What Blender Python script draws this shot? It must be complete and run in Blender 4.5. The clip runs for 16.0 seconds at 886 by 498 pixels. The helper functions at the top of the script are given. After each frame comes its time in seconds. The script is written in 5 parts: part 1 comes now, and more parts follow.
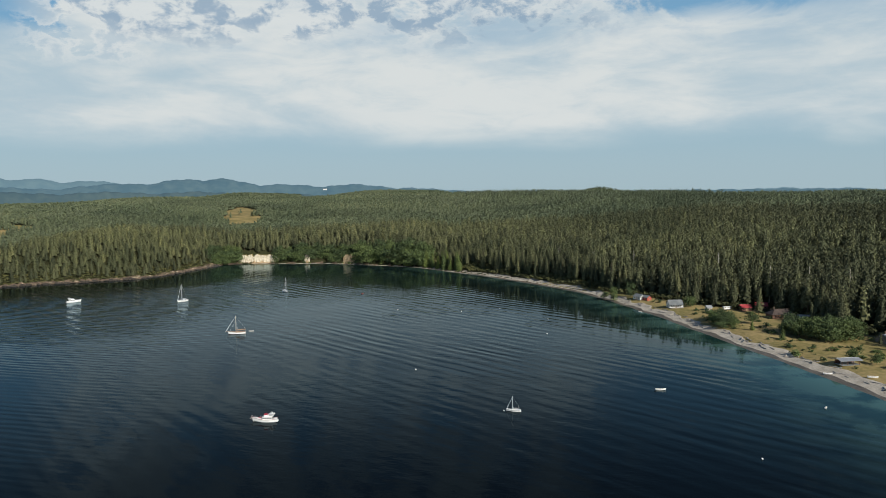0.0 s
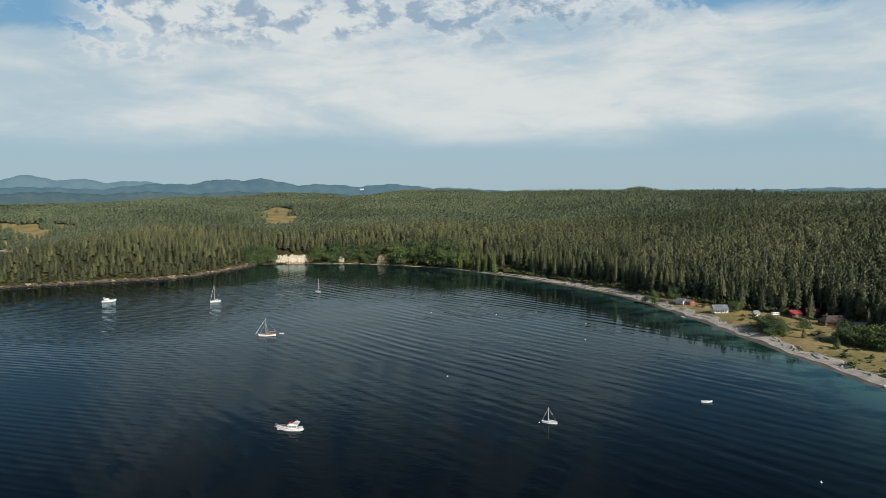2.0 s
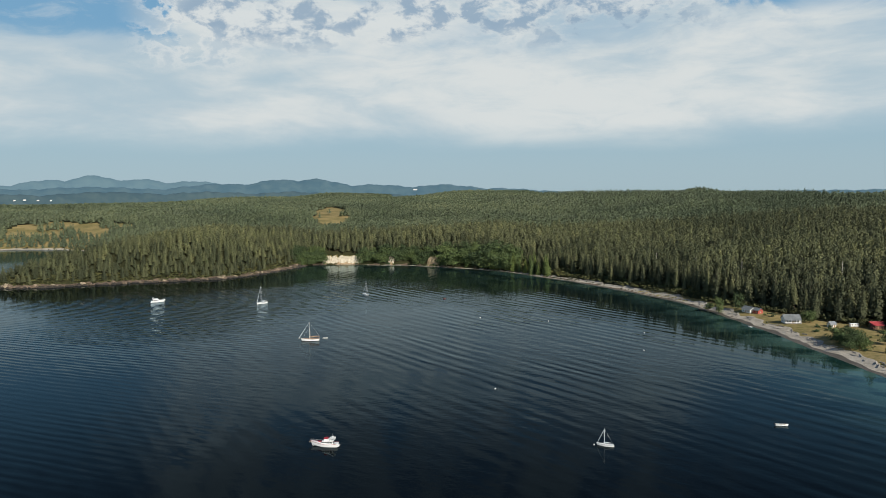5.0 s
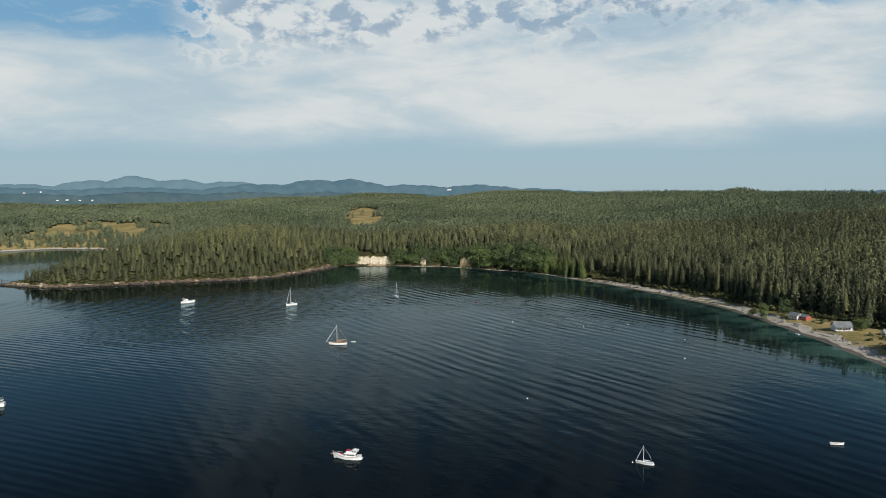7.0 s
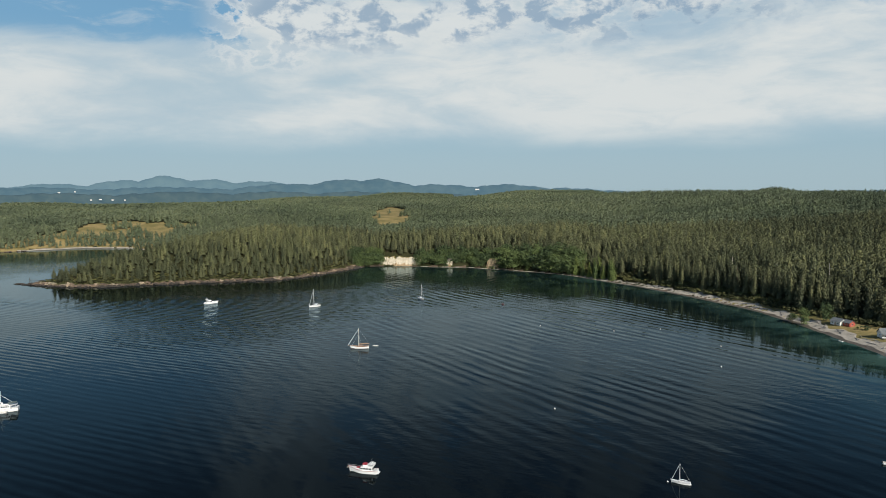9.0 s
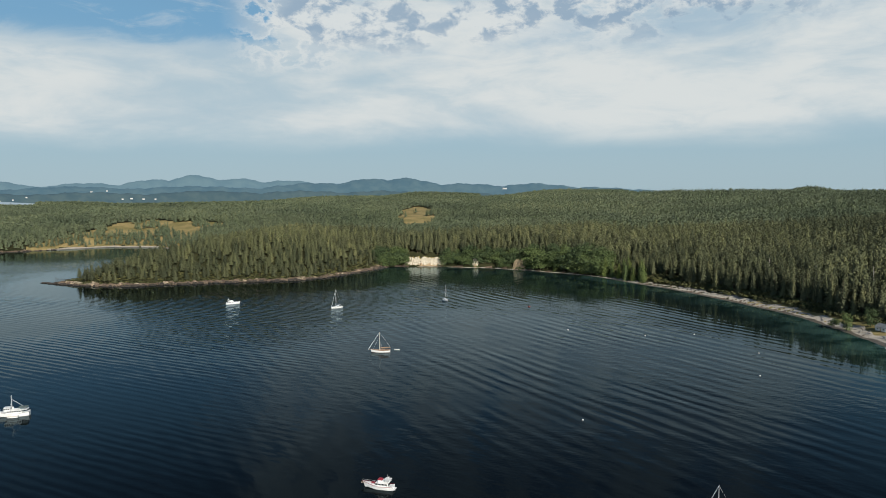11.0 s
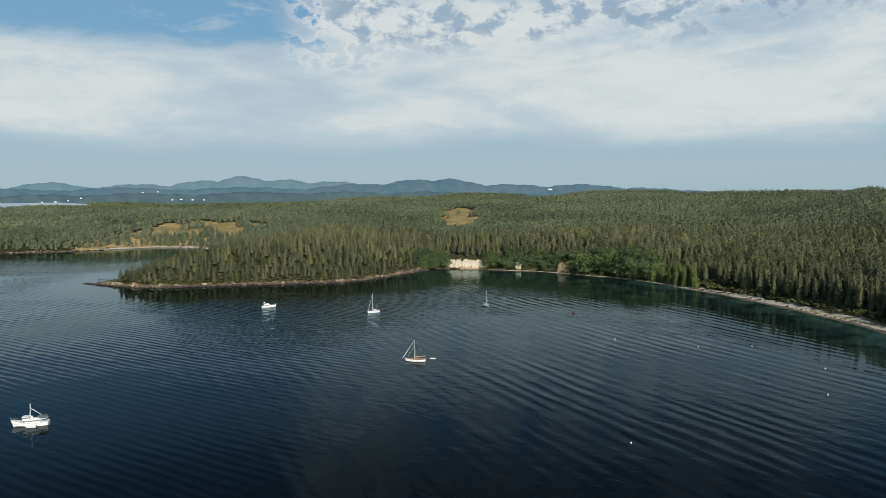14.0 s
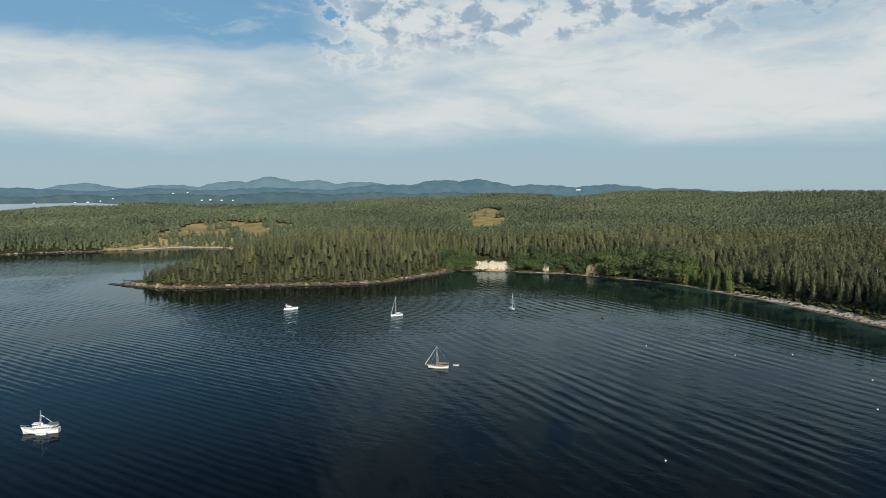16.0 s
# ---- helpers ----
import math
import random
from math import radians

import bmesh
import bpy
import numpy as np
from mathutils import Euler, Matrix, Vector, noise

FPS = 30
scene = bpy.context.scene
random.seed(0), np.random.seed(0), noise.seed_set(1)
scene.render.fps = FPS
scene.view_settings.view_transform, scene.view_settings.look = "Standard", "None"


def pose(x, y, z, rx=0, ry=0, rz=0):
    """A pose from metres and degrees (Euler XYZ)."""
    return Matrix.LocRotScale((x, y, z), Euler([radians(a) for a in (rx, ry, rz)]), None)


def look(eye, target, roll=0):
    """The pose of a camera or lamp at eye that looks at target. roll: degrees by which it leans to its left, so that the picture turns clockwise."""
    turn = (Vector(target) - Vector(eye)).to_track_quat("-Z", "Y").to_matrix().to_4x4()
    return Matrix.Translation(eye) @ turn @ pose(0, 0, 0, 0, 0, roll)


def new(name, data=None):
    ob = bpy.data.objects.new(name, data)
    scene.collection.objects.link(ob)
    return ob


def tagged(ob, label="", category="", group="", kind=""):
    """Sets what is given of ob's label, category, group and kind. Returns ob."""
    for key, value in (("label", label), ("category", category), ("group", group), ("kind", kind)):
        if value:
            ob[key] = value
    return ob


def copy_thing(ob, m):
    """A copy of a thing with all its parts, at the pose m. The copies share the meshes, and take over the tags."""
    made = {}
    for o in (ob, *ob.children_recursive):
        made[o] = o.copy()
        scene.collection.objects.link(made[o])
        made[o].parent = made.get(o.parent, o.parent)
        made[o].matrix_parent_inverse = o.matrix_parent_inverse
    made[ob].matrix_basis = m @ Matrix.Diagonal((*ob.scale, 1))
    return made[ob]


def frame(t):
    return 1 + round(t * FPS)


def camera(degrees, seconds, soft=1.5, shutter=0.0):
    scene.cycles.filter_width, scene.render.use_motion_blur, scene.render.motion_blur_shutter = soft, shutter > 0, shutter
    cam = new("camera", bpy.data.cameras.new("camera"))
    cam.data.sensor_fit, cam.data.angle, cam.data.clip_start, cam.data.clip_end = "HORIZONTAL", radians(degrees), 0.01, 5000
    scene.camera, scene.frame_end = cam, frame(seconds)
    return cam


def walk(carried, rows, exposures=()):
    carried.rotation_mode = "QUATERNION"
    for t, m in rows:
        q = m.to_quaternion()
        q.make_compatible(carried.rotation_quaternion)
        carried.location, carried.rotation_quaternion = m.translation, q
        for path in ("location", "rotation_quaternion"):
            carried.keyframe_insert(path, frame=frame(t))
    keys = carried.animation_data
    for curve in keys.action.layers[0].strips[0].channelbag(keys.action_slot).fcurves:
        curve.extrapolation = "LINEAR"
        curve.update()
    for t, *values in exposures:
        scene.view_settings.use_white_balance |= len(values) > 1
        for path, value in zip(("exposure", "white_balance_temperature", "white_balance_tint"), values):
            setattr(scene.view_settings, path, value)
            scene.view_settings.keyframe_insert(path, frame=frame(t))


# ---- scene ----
cam = camera(62.9, 16.0, soft=0.9)
PATH = [
    (0, (4.377, -6.464, 100.752), (4.347, -4.47, 100.592), -0.7),
    (0.5, (4.763, -2.579, 100.751), (4.711, -0.586, 100.591), -0.7),
    (1, (5.134, 1.303, 100.763), (5.056, 3.295, 100.603), -0.7),
    (1.5, (5.519, 5.179, 100.779), (5.414, 7.17, 100.62), -0.7),
    (2, (5.919, 9.029, 100.789), (5.788, 11.018, 100.63), -0.7),
    (2.5, (6.292, 12.884, 100.809), (6.137, 14.871, 100.65), -0.7),
    (3, (6.584, 16.759, 100.823), (6.405, 18.744, 100.665), -0.7),
    (3.5, (6.841, 20.636, 100.828), (6.637, 22.619, 100.671), -0.6),
    (4, (7.014, 24.495, 100.835), (6.785, 26.476, 100.678), -0.6),
    (6.5, (7.035, 43.773, 100.903), (6.687, 45.736, 100.748), -0.6),
    (7, (6.902, 47.688, 100.922), (6.531, 49.647, 100.767), -0.6),
    (7.5, (6.727, 51.566, 100.933), (6.333, 53.52, 100.778), -0.6),
    (8, (6.566, 55.395, 100.935), (6.154, 57.345, 100.78), -0.6),
    (8.5, (6.366, 59.224, 100.927), (5.936, 61.171, 100.772), -0.6),
    (9, (6.127, 63.127, 100.914), (5.68, 65.07, 100.759), -0.6),
    (11.5, (4.478, 83.116, 100.907), (3.938, 85.036, 100.752), -0.6),
    (12, (4.156, 87.138, 100.918), (3.597, 89.052, 100.765), -0.6),
    (12.5, (3.812, 91.173, 100.943), (3.234, 93.081, 100.789), -0.6),
    (13, (3.419, 95.171, 100.972), (2.82, 97.073, 100.819), -0.6),
    (13.5, (2.919, 99.098, 100.998), (2.3, 100.993, 100.845), -0.6),
    (14, (2.306, 103.016, 101.03), (1.667, 104.905, 100.877), -0.6),
    (14.5, (1.548, 106.909, 101.055), (0.893, 108.792, 100.903), -0.6),
    (15, (0.707, 110.771, 101.076), (0.034, 112.648, 100.924), -0.6),
    (15.5, (-0.135, 114.633, 101.092), (-0.825, 116.504, 100.94), -0.6),
    (16, (-0.93, 118.513, 101.101), (-1.64, 120.377, 100.95), -0.6),
]
walk(cam, [(t, look(eye, target, roll)) for t, eye, target, roll in PATH])

# ---- light ----
SUN_TO = Vector((0.53, -0.68, 0.50)).normalized()
SKY_STRENGTH = 0.085
sun = new("sun", bpy.data.lights.new("sun", "SUN"))
sun.data.energy, sun.data.angle, sun.data.color = 5.0, radians(0.6), (1.0, 0.94, 0.84)
sun.matrix_world = look(SUN_TO * 900, (0, 0, 0))
scene.view_settings.exposure = 0.0


class Nodes:
    """A thin wrapper that adds shader nodes and links them."""

    def __init__(self, tree):
        self.tree = tree
        tree.nodes.clear()

    def add(self, kind, values=(), **props):
        n = self.tree.nodes.new(kind)
        for k, v in props.items():
            setattr(n, k, v)
        for k, v in dict(values).items():
            if isinstance(v, bpy.types.NodeSocket):
                self.tree.links.new(v, n.inputs[k])
            else:
                n.inputs[k].default_value = v
        return n

    def math(self, op, a, b=0.0, c=0.0, clamp=False):
        return self.add("ShaderNodeMath", {0: a, 1: b, 2: c}, operation=op, use_clamp=clamp).outputs[0]

    def step(self, x, lo, hi):
        return self.add("ShaderNodeMapRange", {0: x, 1: lo, 2: hi, 3: 0.0, 4: 1.0}, interpolation_type="SMOOTHSTEP").outputs[0]

    def mix(self, f, a, b):
        n = self.add("ShaderNodeMix", {0: f}, data_type="RGBA")
        for k, v in ((6, a), (7, b)):
            if isinstance(v, bpy.types.NodeSocket):
                self.tree.links.new(v, n.inputs[k])
            else:
                n.inputs[k].default_value = (*v, 1)
        return n.outputs[2]

    def noise(self, vec, scale, detail=4, rough=0.55, distort=0.0):
        return self.add("ShaderNodeTexNoise", {"Vector": vec, "Scale": scale, "Detail": detail, "Roughness": rough, "Distortion": distort}).outputs[0]


def build_sky():
    world = bpy.data.worlds.new("sky")
    scene.world = world
    world.use_nodes = True
    g = Nodes(world.node_tree)
    sky = g.add("ShaderNodeTexSky", sky_type="NISHITA", sun_disc=False, sun_elevation=math.asin(SUN_TO.z),
                sun_rotation=math.atan2(SUN_TO.x, SUN_TO.y), altitude=100.0, air_density=1.0, dust_density=1.6, ozone_density=1.6)
    way = g.add("ShaderNodeTexCoord").outputs["Generated"]
    sep = g.add("ShaderNodeSeparateXYZ", {0: way})
    x, y, z = sep.outputs
    elev = g.math("MULTIPLY", g.math("ARCSINE", z), 57.2958)
    azim = g.math("MULTIPLY", g.math("ARCTAN2", x, y), 57.2958)
    flat = g.add("ShaderNodeCombineXYZ", {0: g.math("MULTIPLY", azim, 0.3), 1: elev, 2: 3.7}).outputs[0]
    lump = g.add("ShaderNodeCombineXYZ", {0: g.math("MULTIPLY", azim, 0.62), 1: elev, 2: 9.1}).outputs[0]
    soft = g.noise(flat, 0.2, 5, 0.55, 0.4)
    fine = g.noise(flat, 0.6, 7, 0.62, 0.5)
    clump = g.noise(lump, 0.30, 7, 0.56, 0.3)
    curl = g.noise(lump, 0.75, 6, 0.6, 0.25)
    uneven = g.math("MULTIPLY_ADD", clump, 9.0, -4.5)
    wander = g.math("ADD", azim, g.math("ADD", g.math("MULTIPLY", uneven, 2.4), g.math("MULTIPLY_ADD", curl, 5.0, -2.5)))
    # high veil of stratus: it ends a few degrees over the hills, and gives way to open blue in the west and the far east
    low = g.step(g.math("ADD", elev, g.math("MULTIPLY_ADD", soft, 2.6, -1.3)), 2.9, 5.6)
    heart = g.math("MULTIPLY", g.step(wander, -33.0, -23.0), g.math("SUBTRACT", 1.0, g.step(wander, 7.0, 17.0)))
    brow = g.math("ADD", g.math("MULTIPLY_ADD", heart, 5.5, 10.7), g.math("MULTIPLY", g.step(azim, 0.0, 14.0), 1.5))
    above = g.math("SUBTRACT", g.math("ADD", elev, g.math("MULTIPLY_ADD", fine, 3.0, -1.5)), brow)
    wisp = g.step(g.math("ADD", g.math("MULTIPLY", fine, 0.6), g.math("MULTIPLY", soft, 0.4)), 0.36, 0.60)
    veil = g.math("MULTIPLY", g.math("MULTIPLY", low, g.math("SUBTRACT", 1.0, g.step(above, -0.5, 1.0))), g.math("MULTIPLY_ADD", wisp, 0.38, 0.62))
    streak = g.math("MULTIPLY", g.step(fine, 0.55, 0.72), 0.35)
    veil = g.math("MAXIMUM", veil, g.math("MULTIPLY", streak, g.step(elev, 9.0, 12.0)))
    # broken cumulus in and above its upper part, grey-blue where thick
    rows = g.step(g.math("ADD", elev, g.math("MULTIPLY", uneven, 0.55)), 10.6, 12.8)
    puff = g.math("MULTIPLY", g.math("MULTIPLY", rows, heart), g.step(g.math("ADD", g.math("MULTIPLY", clump, 0.55), g.math("MULTIPLY", curl, 0.45)), 0.45, 0.53))
    west = g.math("SUBTRACT", 1.0, g.step(g.math("ABSOLUTE", g.math("ADD", azim, 26.5)), 2.0, 5.5))
    shoulder = g.math("MULTIPLY", g.math("MULTIPLY", west, g.step(elev, 8.6, 10.2)), g.step(curl, 0.42, 0.52))
    blue = g.mix(1.0, (0, 0, 0), sky.outputs[0])
    haze = g.mix(g.step(elev, -1.0, 7.0), (4.6, 6.1, 6.8), (3.7, 5.7, 7.0))
    haze = g.mix(g.step(elev, 8.0, 12.5), haze, (2.1, 4.4, 6.7))
    haze = g.mix(g.step(elev, 12.5, 25.0), haze, (0.3, 0.8, 2.0))
    clear = g.mix(0.92, blue, haze)
    white = g.mix(g.step(soft, 0.32, 0.64), (5.9, 7.0, 7.6), (8.0, 8.45, 8.45))
    thick = g.mix(g.step(curl, 0.44, 0.60), (7.9, 8.4, 8.5), (3.3, 4.6, 6.0))
    thick = g.mix(g.step(elev, 14.0, 21.0), thick, (2.5, 3.1, 3.8))
    thick = g.mix(g.step(elev, 22.0, 36.0), thick, (0.8, 1.3, 2.1))
    lit = g.mix(g.step(curl, 0.46, 0.62), (8.6, 8.9, 8.8), (5.6, 6.7, 7.5))
    col = g.mix(veil, clear, white)
    col = g.mix(g.math("MULTIPLY", shoulder, 0.75), col, lit)
    col = g.mix(g.math("MULTIPLY", puff, 0.88), col, thick)
    out = g.add("ShaderNodeBackground", {"Color": col, "Strength": SKY_STRENGTH})
    g.tree.links.new(out.outputs[0], g.add("ShaderNodeOutputWorld").inputs[0])


build_sky()


# ---- materials ----
def material(name, dark, light, rough=0.7, metal=0.0, grain=1.0, patch=0.1, bump=0.0, tone="", spread=0.25, spec=0.5):
    """A surface of two colours mixed by noise at two sizes (per metre), with relief in metres; tone: 'object', 'island' or an attribute's name."""
    m = bpy.data.materials.new(name)
    m.use_nodes = True
    g = Nodes(m.node_tree)
    at = g.add("ShaderNodeNewGeometry")
    pos = at.outputs["Position"] if tone != "object" else g.add("ShaderNodeTexCoord").outputs["Object"]
    small, large = g.noise(pos, grain, 5, 0.6), g.noise(pos, patch, 3, 0.5)
    f = g.math("ADD", g.math("MULTIPLY", g.step(small, 0.3, 0.7), 0.5), g.math("MULTIPLY", g.step(large, 0.3, 0.7), 0.5))
    col = g.mix(f, dark, light)
    if tone:
        if tone == "object":
            r = g.add("ShaderNodeObjectInfo").outputs["Random"]
        elif tone == "island":
            r = at.outputs["Random Per Island"]
        else:
            r = g.add("ShaderNodeAttribute", attribute_name=tone).outputs["Fac"]
        hsv = g.add("ShaderNodeHueSaturation", {"Hue": g.math("MULTIPLY_ADD", r, -0.04, 0.518), "Value": g.math("MULTIPLY_ADD", r, 2 * spread, 1 - spread), "Saturation": g.math("MULTIPLY_ADD", r, 0.2, 0.9), "Color": col})
        col = hsv.outputs[0]
    b = g.add("ShaderNodeBsdfPrincipled", {"Base Color": col, "Roughness": g.math("MULTIPLY_ADD", small, 0.2, rough - 0.1), "Metallic": metal, "Specular IOR Level": spec})
    if bump:
        g.tree.links.new(g.add("ShaderNodeBump", {"Height": small, "Distance": bump, "Strength": 1.0}).outputs[0], b.inputs["Normal"])
    g.tree.links.new(b.outputs[0], g.add("ShaderNodeOutputMaterial").inputs[0])
    return m


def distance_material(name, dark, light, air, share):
    """Far land seen through kilometres of air: woods in two greens, the haze added as surface glow."""
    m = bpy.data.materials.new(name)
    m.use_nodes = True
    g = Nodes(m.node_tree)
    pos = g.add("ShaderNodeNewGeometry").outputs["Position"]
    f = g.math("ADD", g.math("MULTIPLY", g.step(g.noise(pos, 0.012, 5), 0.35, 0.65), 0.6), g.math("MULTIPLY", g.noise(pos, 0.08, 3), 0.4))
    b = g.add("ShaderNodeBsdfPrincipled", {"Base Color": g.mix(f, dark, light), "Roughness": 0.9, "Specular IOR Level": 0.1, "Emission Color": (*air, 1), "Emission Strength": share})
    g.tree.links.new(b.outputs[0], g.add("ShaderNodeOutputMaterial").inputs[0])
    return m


def water_material():
    m = bpy.data.materials.new("sea_water")
    m.use_nodes = True
    g = Nodes(m.node_tree)
    pos = g.add("ShaderNodeNewGeometry").outputs["Position"]
    shoal_sheen = g.add("ShaderNodeAttribute", attribute_name="shoal_sheen").outputs["Fac"]
    weed = g.step(g.noise(pos, 0.035, 5, 0.6), 0.40, 0.58)
    bed = g.mix(weed, (0.009, 0.030, 0.027), (0.050, 0.105, 0.090))
    col = g.mix(shoal_sheen, (0.0026, 0.0042, 0.0046), bed)
    rough_sea = g.add("ShaderNodeAttribute", attribute_name="breeze").outputs["Fac"]
    turn = lambda a, sx, sy: g.add("ShaderNodeMapping", {"Vector": pos, "Rotation": (0, 0, radians(a)), "Scale": (sx, sy, 10)}, vector_type="TEXTURE").outputs[0]
    swell = g.noise(turn(-50, 34, 11), 1.0, 2, 0.4, 0.15)
    chop = g.noise(turn(-22, 10, 4.5), 1.0, 3, 0.5, 0.15)
    ripple = g.noise(turn(10, 2.2, 1.3), 1.0, 2, 0.5)
    train = g.add("ShaderNodeTexWave", {"Vector": turn(-46, 30, 9.5), "Scale": 0.314, "Distortion": 4.5, "Detail": 3.0, "Detail Scale": 0.8, "Detail Roughness": 0.5}, wave_type="BANDS", bands_direction="Y").outputs["Fac"]
    cross = g.add("ShaderNodeTexWave", {"Vector": turn(-14, 18, 5.5), "Scale": 0.314, "Distortion": 3.2, "Detail": 2.0, "Detail Scale": 1.5, "Detail Roughness": 0.5}, wave_type="BANDS", bands_direction="Y").outputs["Fac"]
    near_left = g.step(g.math("MULTIPLY_ADD", g.noise(pos, 0.007, 2), 120.0, g.math("MULTIPLY", g.add("ShaderNodeSeparateXYZ", {0: pos}).outputs[0], -1.0)), 150.0, 330.0)
    patchy = g.math("MULTIPLY_ADD", g.step(g.noise(pos, 0.011, 3, 0.5, 0.6), 0.36, 0.6), 0.75, 0.25)
    outer = g.math("MULTIPLY_ADD", g.step(g.add("ShaderNodeSeparateXYZ", {0: pos}).outputs[1], 280.0, 520.0), 0.6, 0.4)
    rows = g.math("ADD", g.math("MULTIPLY", g.math("MULTIPLY", train, g.math("MULTIPLY", patchy, outer)), 0.19), g.math("MULTIPLY", g.math("MULTIPLY", cross, near_left), 0.13))
    calm = g.step(g.noise(pos, 0.006, 3, 0.5, 0.8), 0.38, 0.62)
    h = g.math("ADD", g.math("MULTIPLY", g.math("MULTIPLY_ADD", g.step(g.noise(pos, 0.004, 2), 0.35, 0.6), 0.8, 0.2), g.math("MULTIPLY_ADD", swell, 0.34, rows)), g.math("MULTIPLY", g.math("MULTIPLY_ADD", calm, 0.85, 0.15), g.math("ADD", g.math("MULTIPLY", chop, 0.16), g.math("MULTIPLY", ripple, 0.03))))
    h = g.math("MULTIPLY", h, rough_sea)
    bump = g.add("ShaderNodeBump", {"Height": h, "Distance": 1.0, "Strength": 1.0})
    body = g.add("ShaderNodeBsdfDiffuse", {"Color": col})
    gloss = g.add("ShaderNodeBsdfGlossy", {"Color": (0.74, 0.92, 1.0, 1), "Roughness": 0.05, "Normal": bump.outputs[0]})
    facing = g.add("ShaderNodeFresnel", {"IOR": 1.118, "Normal": bump.outputs[0]})
    both = g.add("ShaderNodeMixShader", {0: facing.outputs[0], 1: body.outputs[0], 2: gloss.outputs[0]})
    g.tree.links.new(both.outputs[0], g.add("ShaderNodeOutputMaterial").inputs[0])
    return m


M = {
    "water": water_material(),
    "floor": material("forest_floor", (0.020, 0.024, 0.010), (0.055, 0.055, 0.025), 0.9, grain=0.5, patch=0.05, bump=0.1, spec=0.1),
    "meadow": material("dry_grass", (0.135, 0.132, 0.045), (0.40, 0.30, 0.14), 0.9, grain=0.35, patch=0.035, bump=0.12, spec=0.1),
    "beach": material("shingle", (0.29, 0.26, 0.21), (0.56, 0.51, 0.425), 0.85, grain=0.9, patch=0.12, bump=0.15, spec=0.2),
    "wet": material("wet_shingle", (0.07, 0.062, 0.048), (0.16, 0.14, 0.11), 0.5, grain=0.8, patch=0.1, bump=0.1),
    "rock": material("shore_rock", (0.045, 0.034, 0.024), (0.21, 0.155, 0.11), 0.8, grain=0.5, patch=0.08, bump=0.4, spec=0.3),
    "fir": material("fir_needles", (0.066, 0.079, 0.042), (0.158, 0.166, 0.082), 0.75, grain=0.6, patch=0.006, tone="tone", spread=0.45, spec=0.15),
    # bluer, paler needles: distance haze put into the colour
    "fir_hazed": material("fir_needles_hazed", (0.080, 0.108, 0.066), (0.164, 0.188, 0.108), 0.8, grain=0.6, patch=0.006, tone="tone", spread=0.28, spec=0.1),
    "fir_near": material("fir_needles_shore", (0.064, 0.076, 0.042), (0.152, 0.158, 0.082), 0.75, grain=0.6, patch=0.05, tone="object", spread=0.4, spec=0.15),
    "leaf": material("maple_leaves", (0.046, 0.076, 0.030), (0.104, 0.138, 0.054), 0.7, grain=0.7, patch=0.06, tone="object", spread=0.35, spec=0.2),
    "brush": material("mixed_brush", (0.060, 0.068, 0.028), (0.135, 0.135, 0.058), 0.8, grain=0.6, patch=0.04, tone="tone", spread=0.4, spec=0.1),
    "bark": material("bark", (0.055, 0.04, 0.028), (0.16, 0.12, 0.085), 0.9, grain=1.5, patch=0.2, bump=0.05, spec=0.1),
    # far surfaces glow faintly in the air's blue, standing in for haze
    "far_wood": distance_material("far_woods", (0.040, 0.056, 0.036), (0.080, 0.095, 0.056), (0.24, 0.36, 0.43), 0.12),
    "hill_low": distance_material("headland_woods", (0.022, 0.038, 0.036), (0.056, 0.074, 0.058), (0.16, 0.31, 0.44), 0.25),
    "hill_near": distance_material("hazed_hills_near", (0.022, 0.042, 0.044), (0.060, 0.082, 0.070), (0.18, 0.36, 0.51), 0.33),
    "hill_far": distance_material("hazed_hills_far", (0.028, 0.05, 0.056), (0.06, 0.085, 0.08), (0.25, 0.43, 0.55), 0.42),
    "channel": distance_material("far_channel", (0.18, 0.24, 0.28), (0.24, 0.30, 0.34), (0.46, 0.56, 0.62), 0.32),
}


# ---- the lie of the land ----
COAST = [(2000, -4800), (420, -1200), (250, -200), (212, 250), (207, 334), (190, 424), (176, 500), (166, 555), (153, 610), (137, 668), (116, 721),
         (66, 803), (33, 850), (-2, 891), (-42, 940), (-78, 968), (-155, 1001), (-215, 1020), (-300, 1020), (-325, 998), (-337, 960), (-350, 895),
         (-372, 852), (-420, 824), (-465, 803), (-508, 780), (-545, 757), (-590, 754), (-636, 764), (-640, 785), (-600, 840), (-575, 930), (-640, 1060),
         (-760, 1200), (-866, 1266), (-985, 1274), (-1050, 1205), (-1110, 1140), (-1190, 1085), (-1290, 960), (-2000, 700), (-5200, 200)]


def smooth_line(points, n):
    """Catmull-Rom through the plan's corners, n steps a stretch, with a little unevenness."""
    p = np.array([points[0], *points, points[-1]], float)
    out = []
    for a, b, c, d in zip(p, p[1:], p[2:], p[3:]):
        for u in np.arange(n) / n:
            out.append(0.5 * (2 * b + (c - a) * u + (2 * a - 5 * b + 4 * c - d) * u * u + (3 * b - a - 3 * c + d) * u ** 3))
    out.append(p[-1])
    out = np.array(out)
    for q in out:
        v = noise.noise_vector((q[0] * 0.03, q[1] * 0.03, 0.5)) * 5.0 + noise.noise_vector((q[0] * 0.11, q[1] * 0.11, 2.5)) * 2.0
        if np.hypot(*q) < 2000:
            q += np.array(v[:2]) * (0.35 if q[0] > -60 else 1.0)
    return out


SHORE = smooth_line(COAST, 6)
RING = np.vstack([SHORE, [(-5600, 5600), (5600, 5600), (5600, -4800)]])


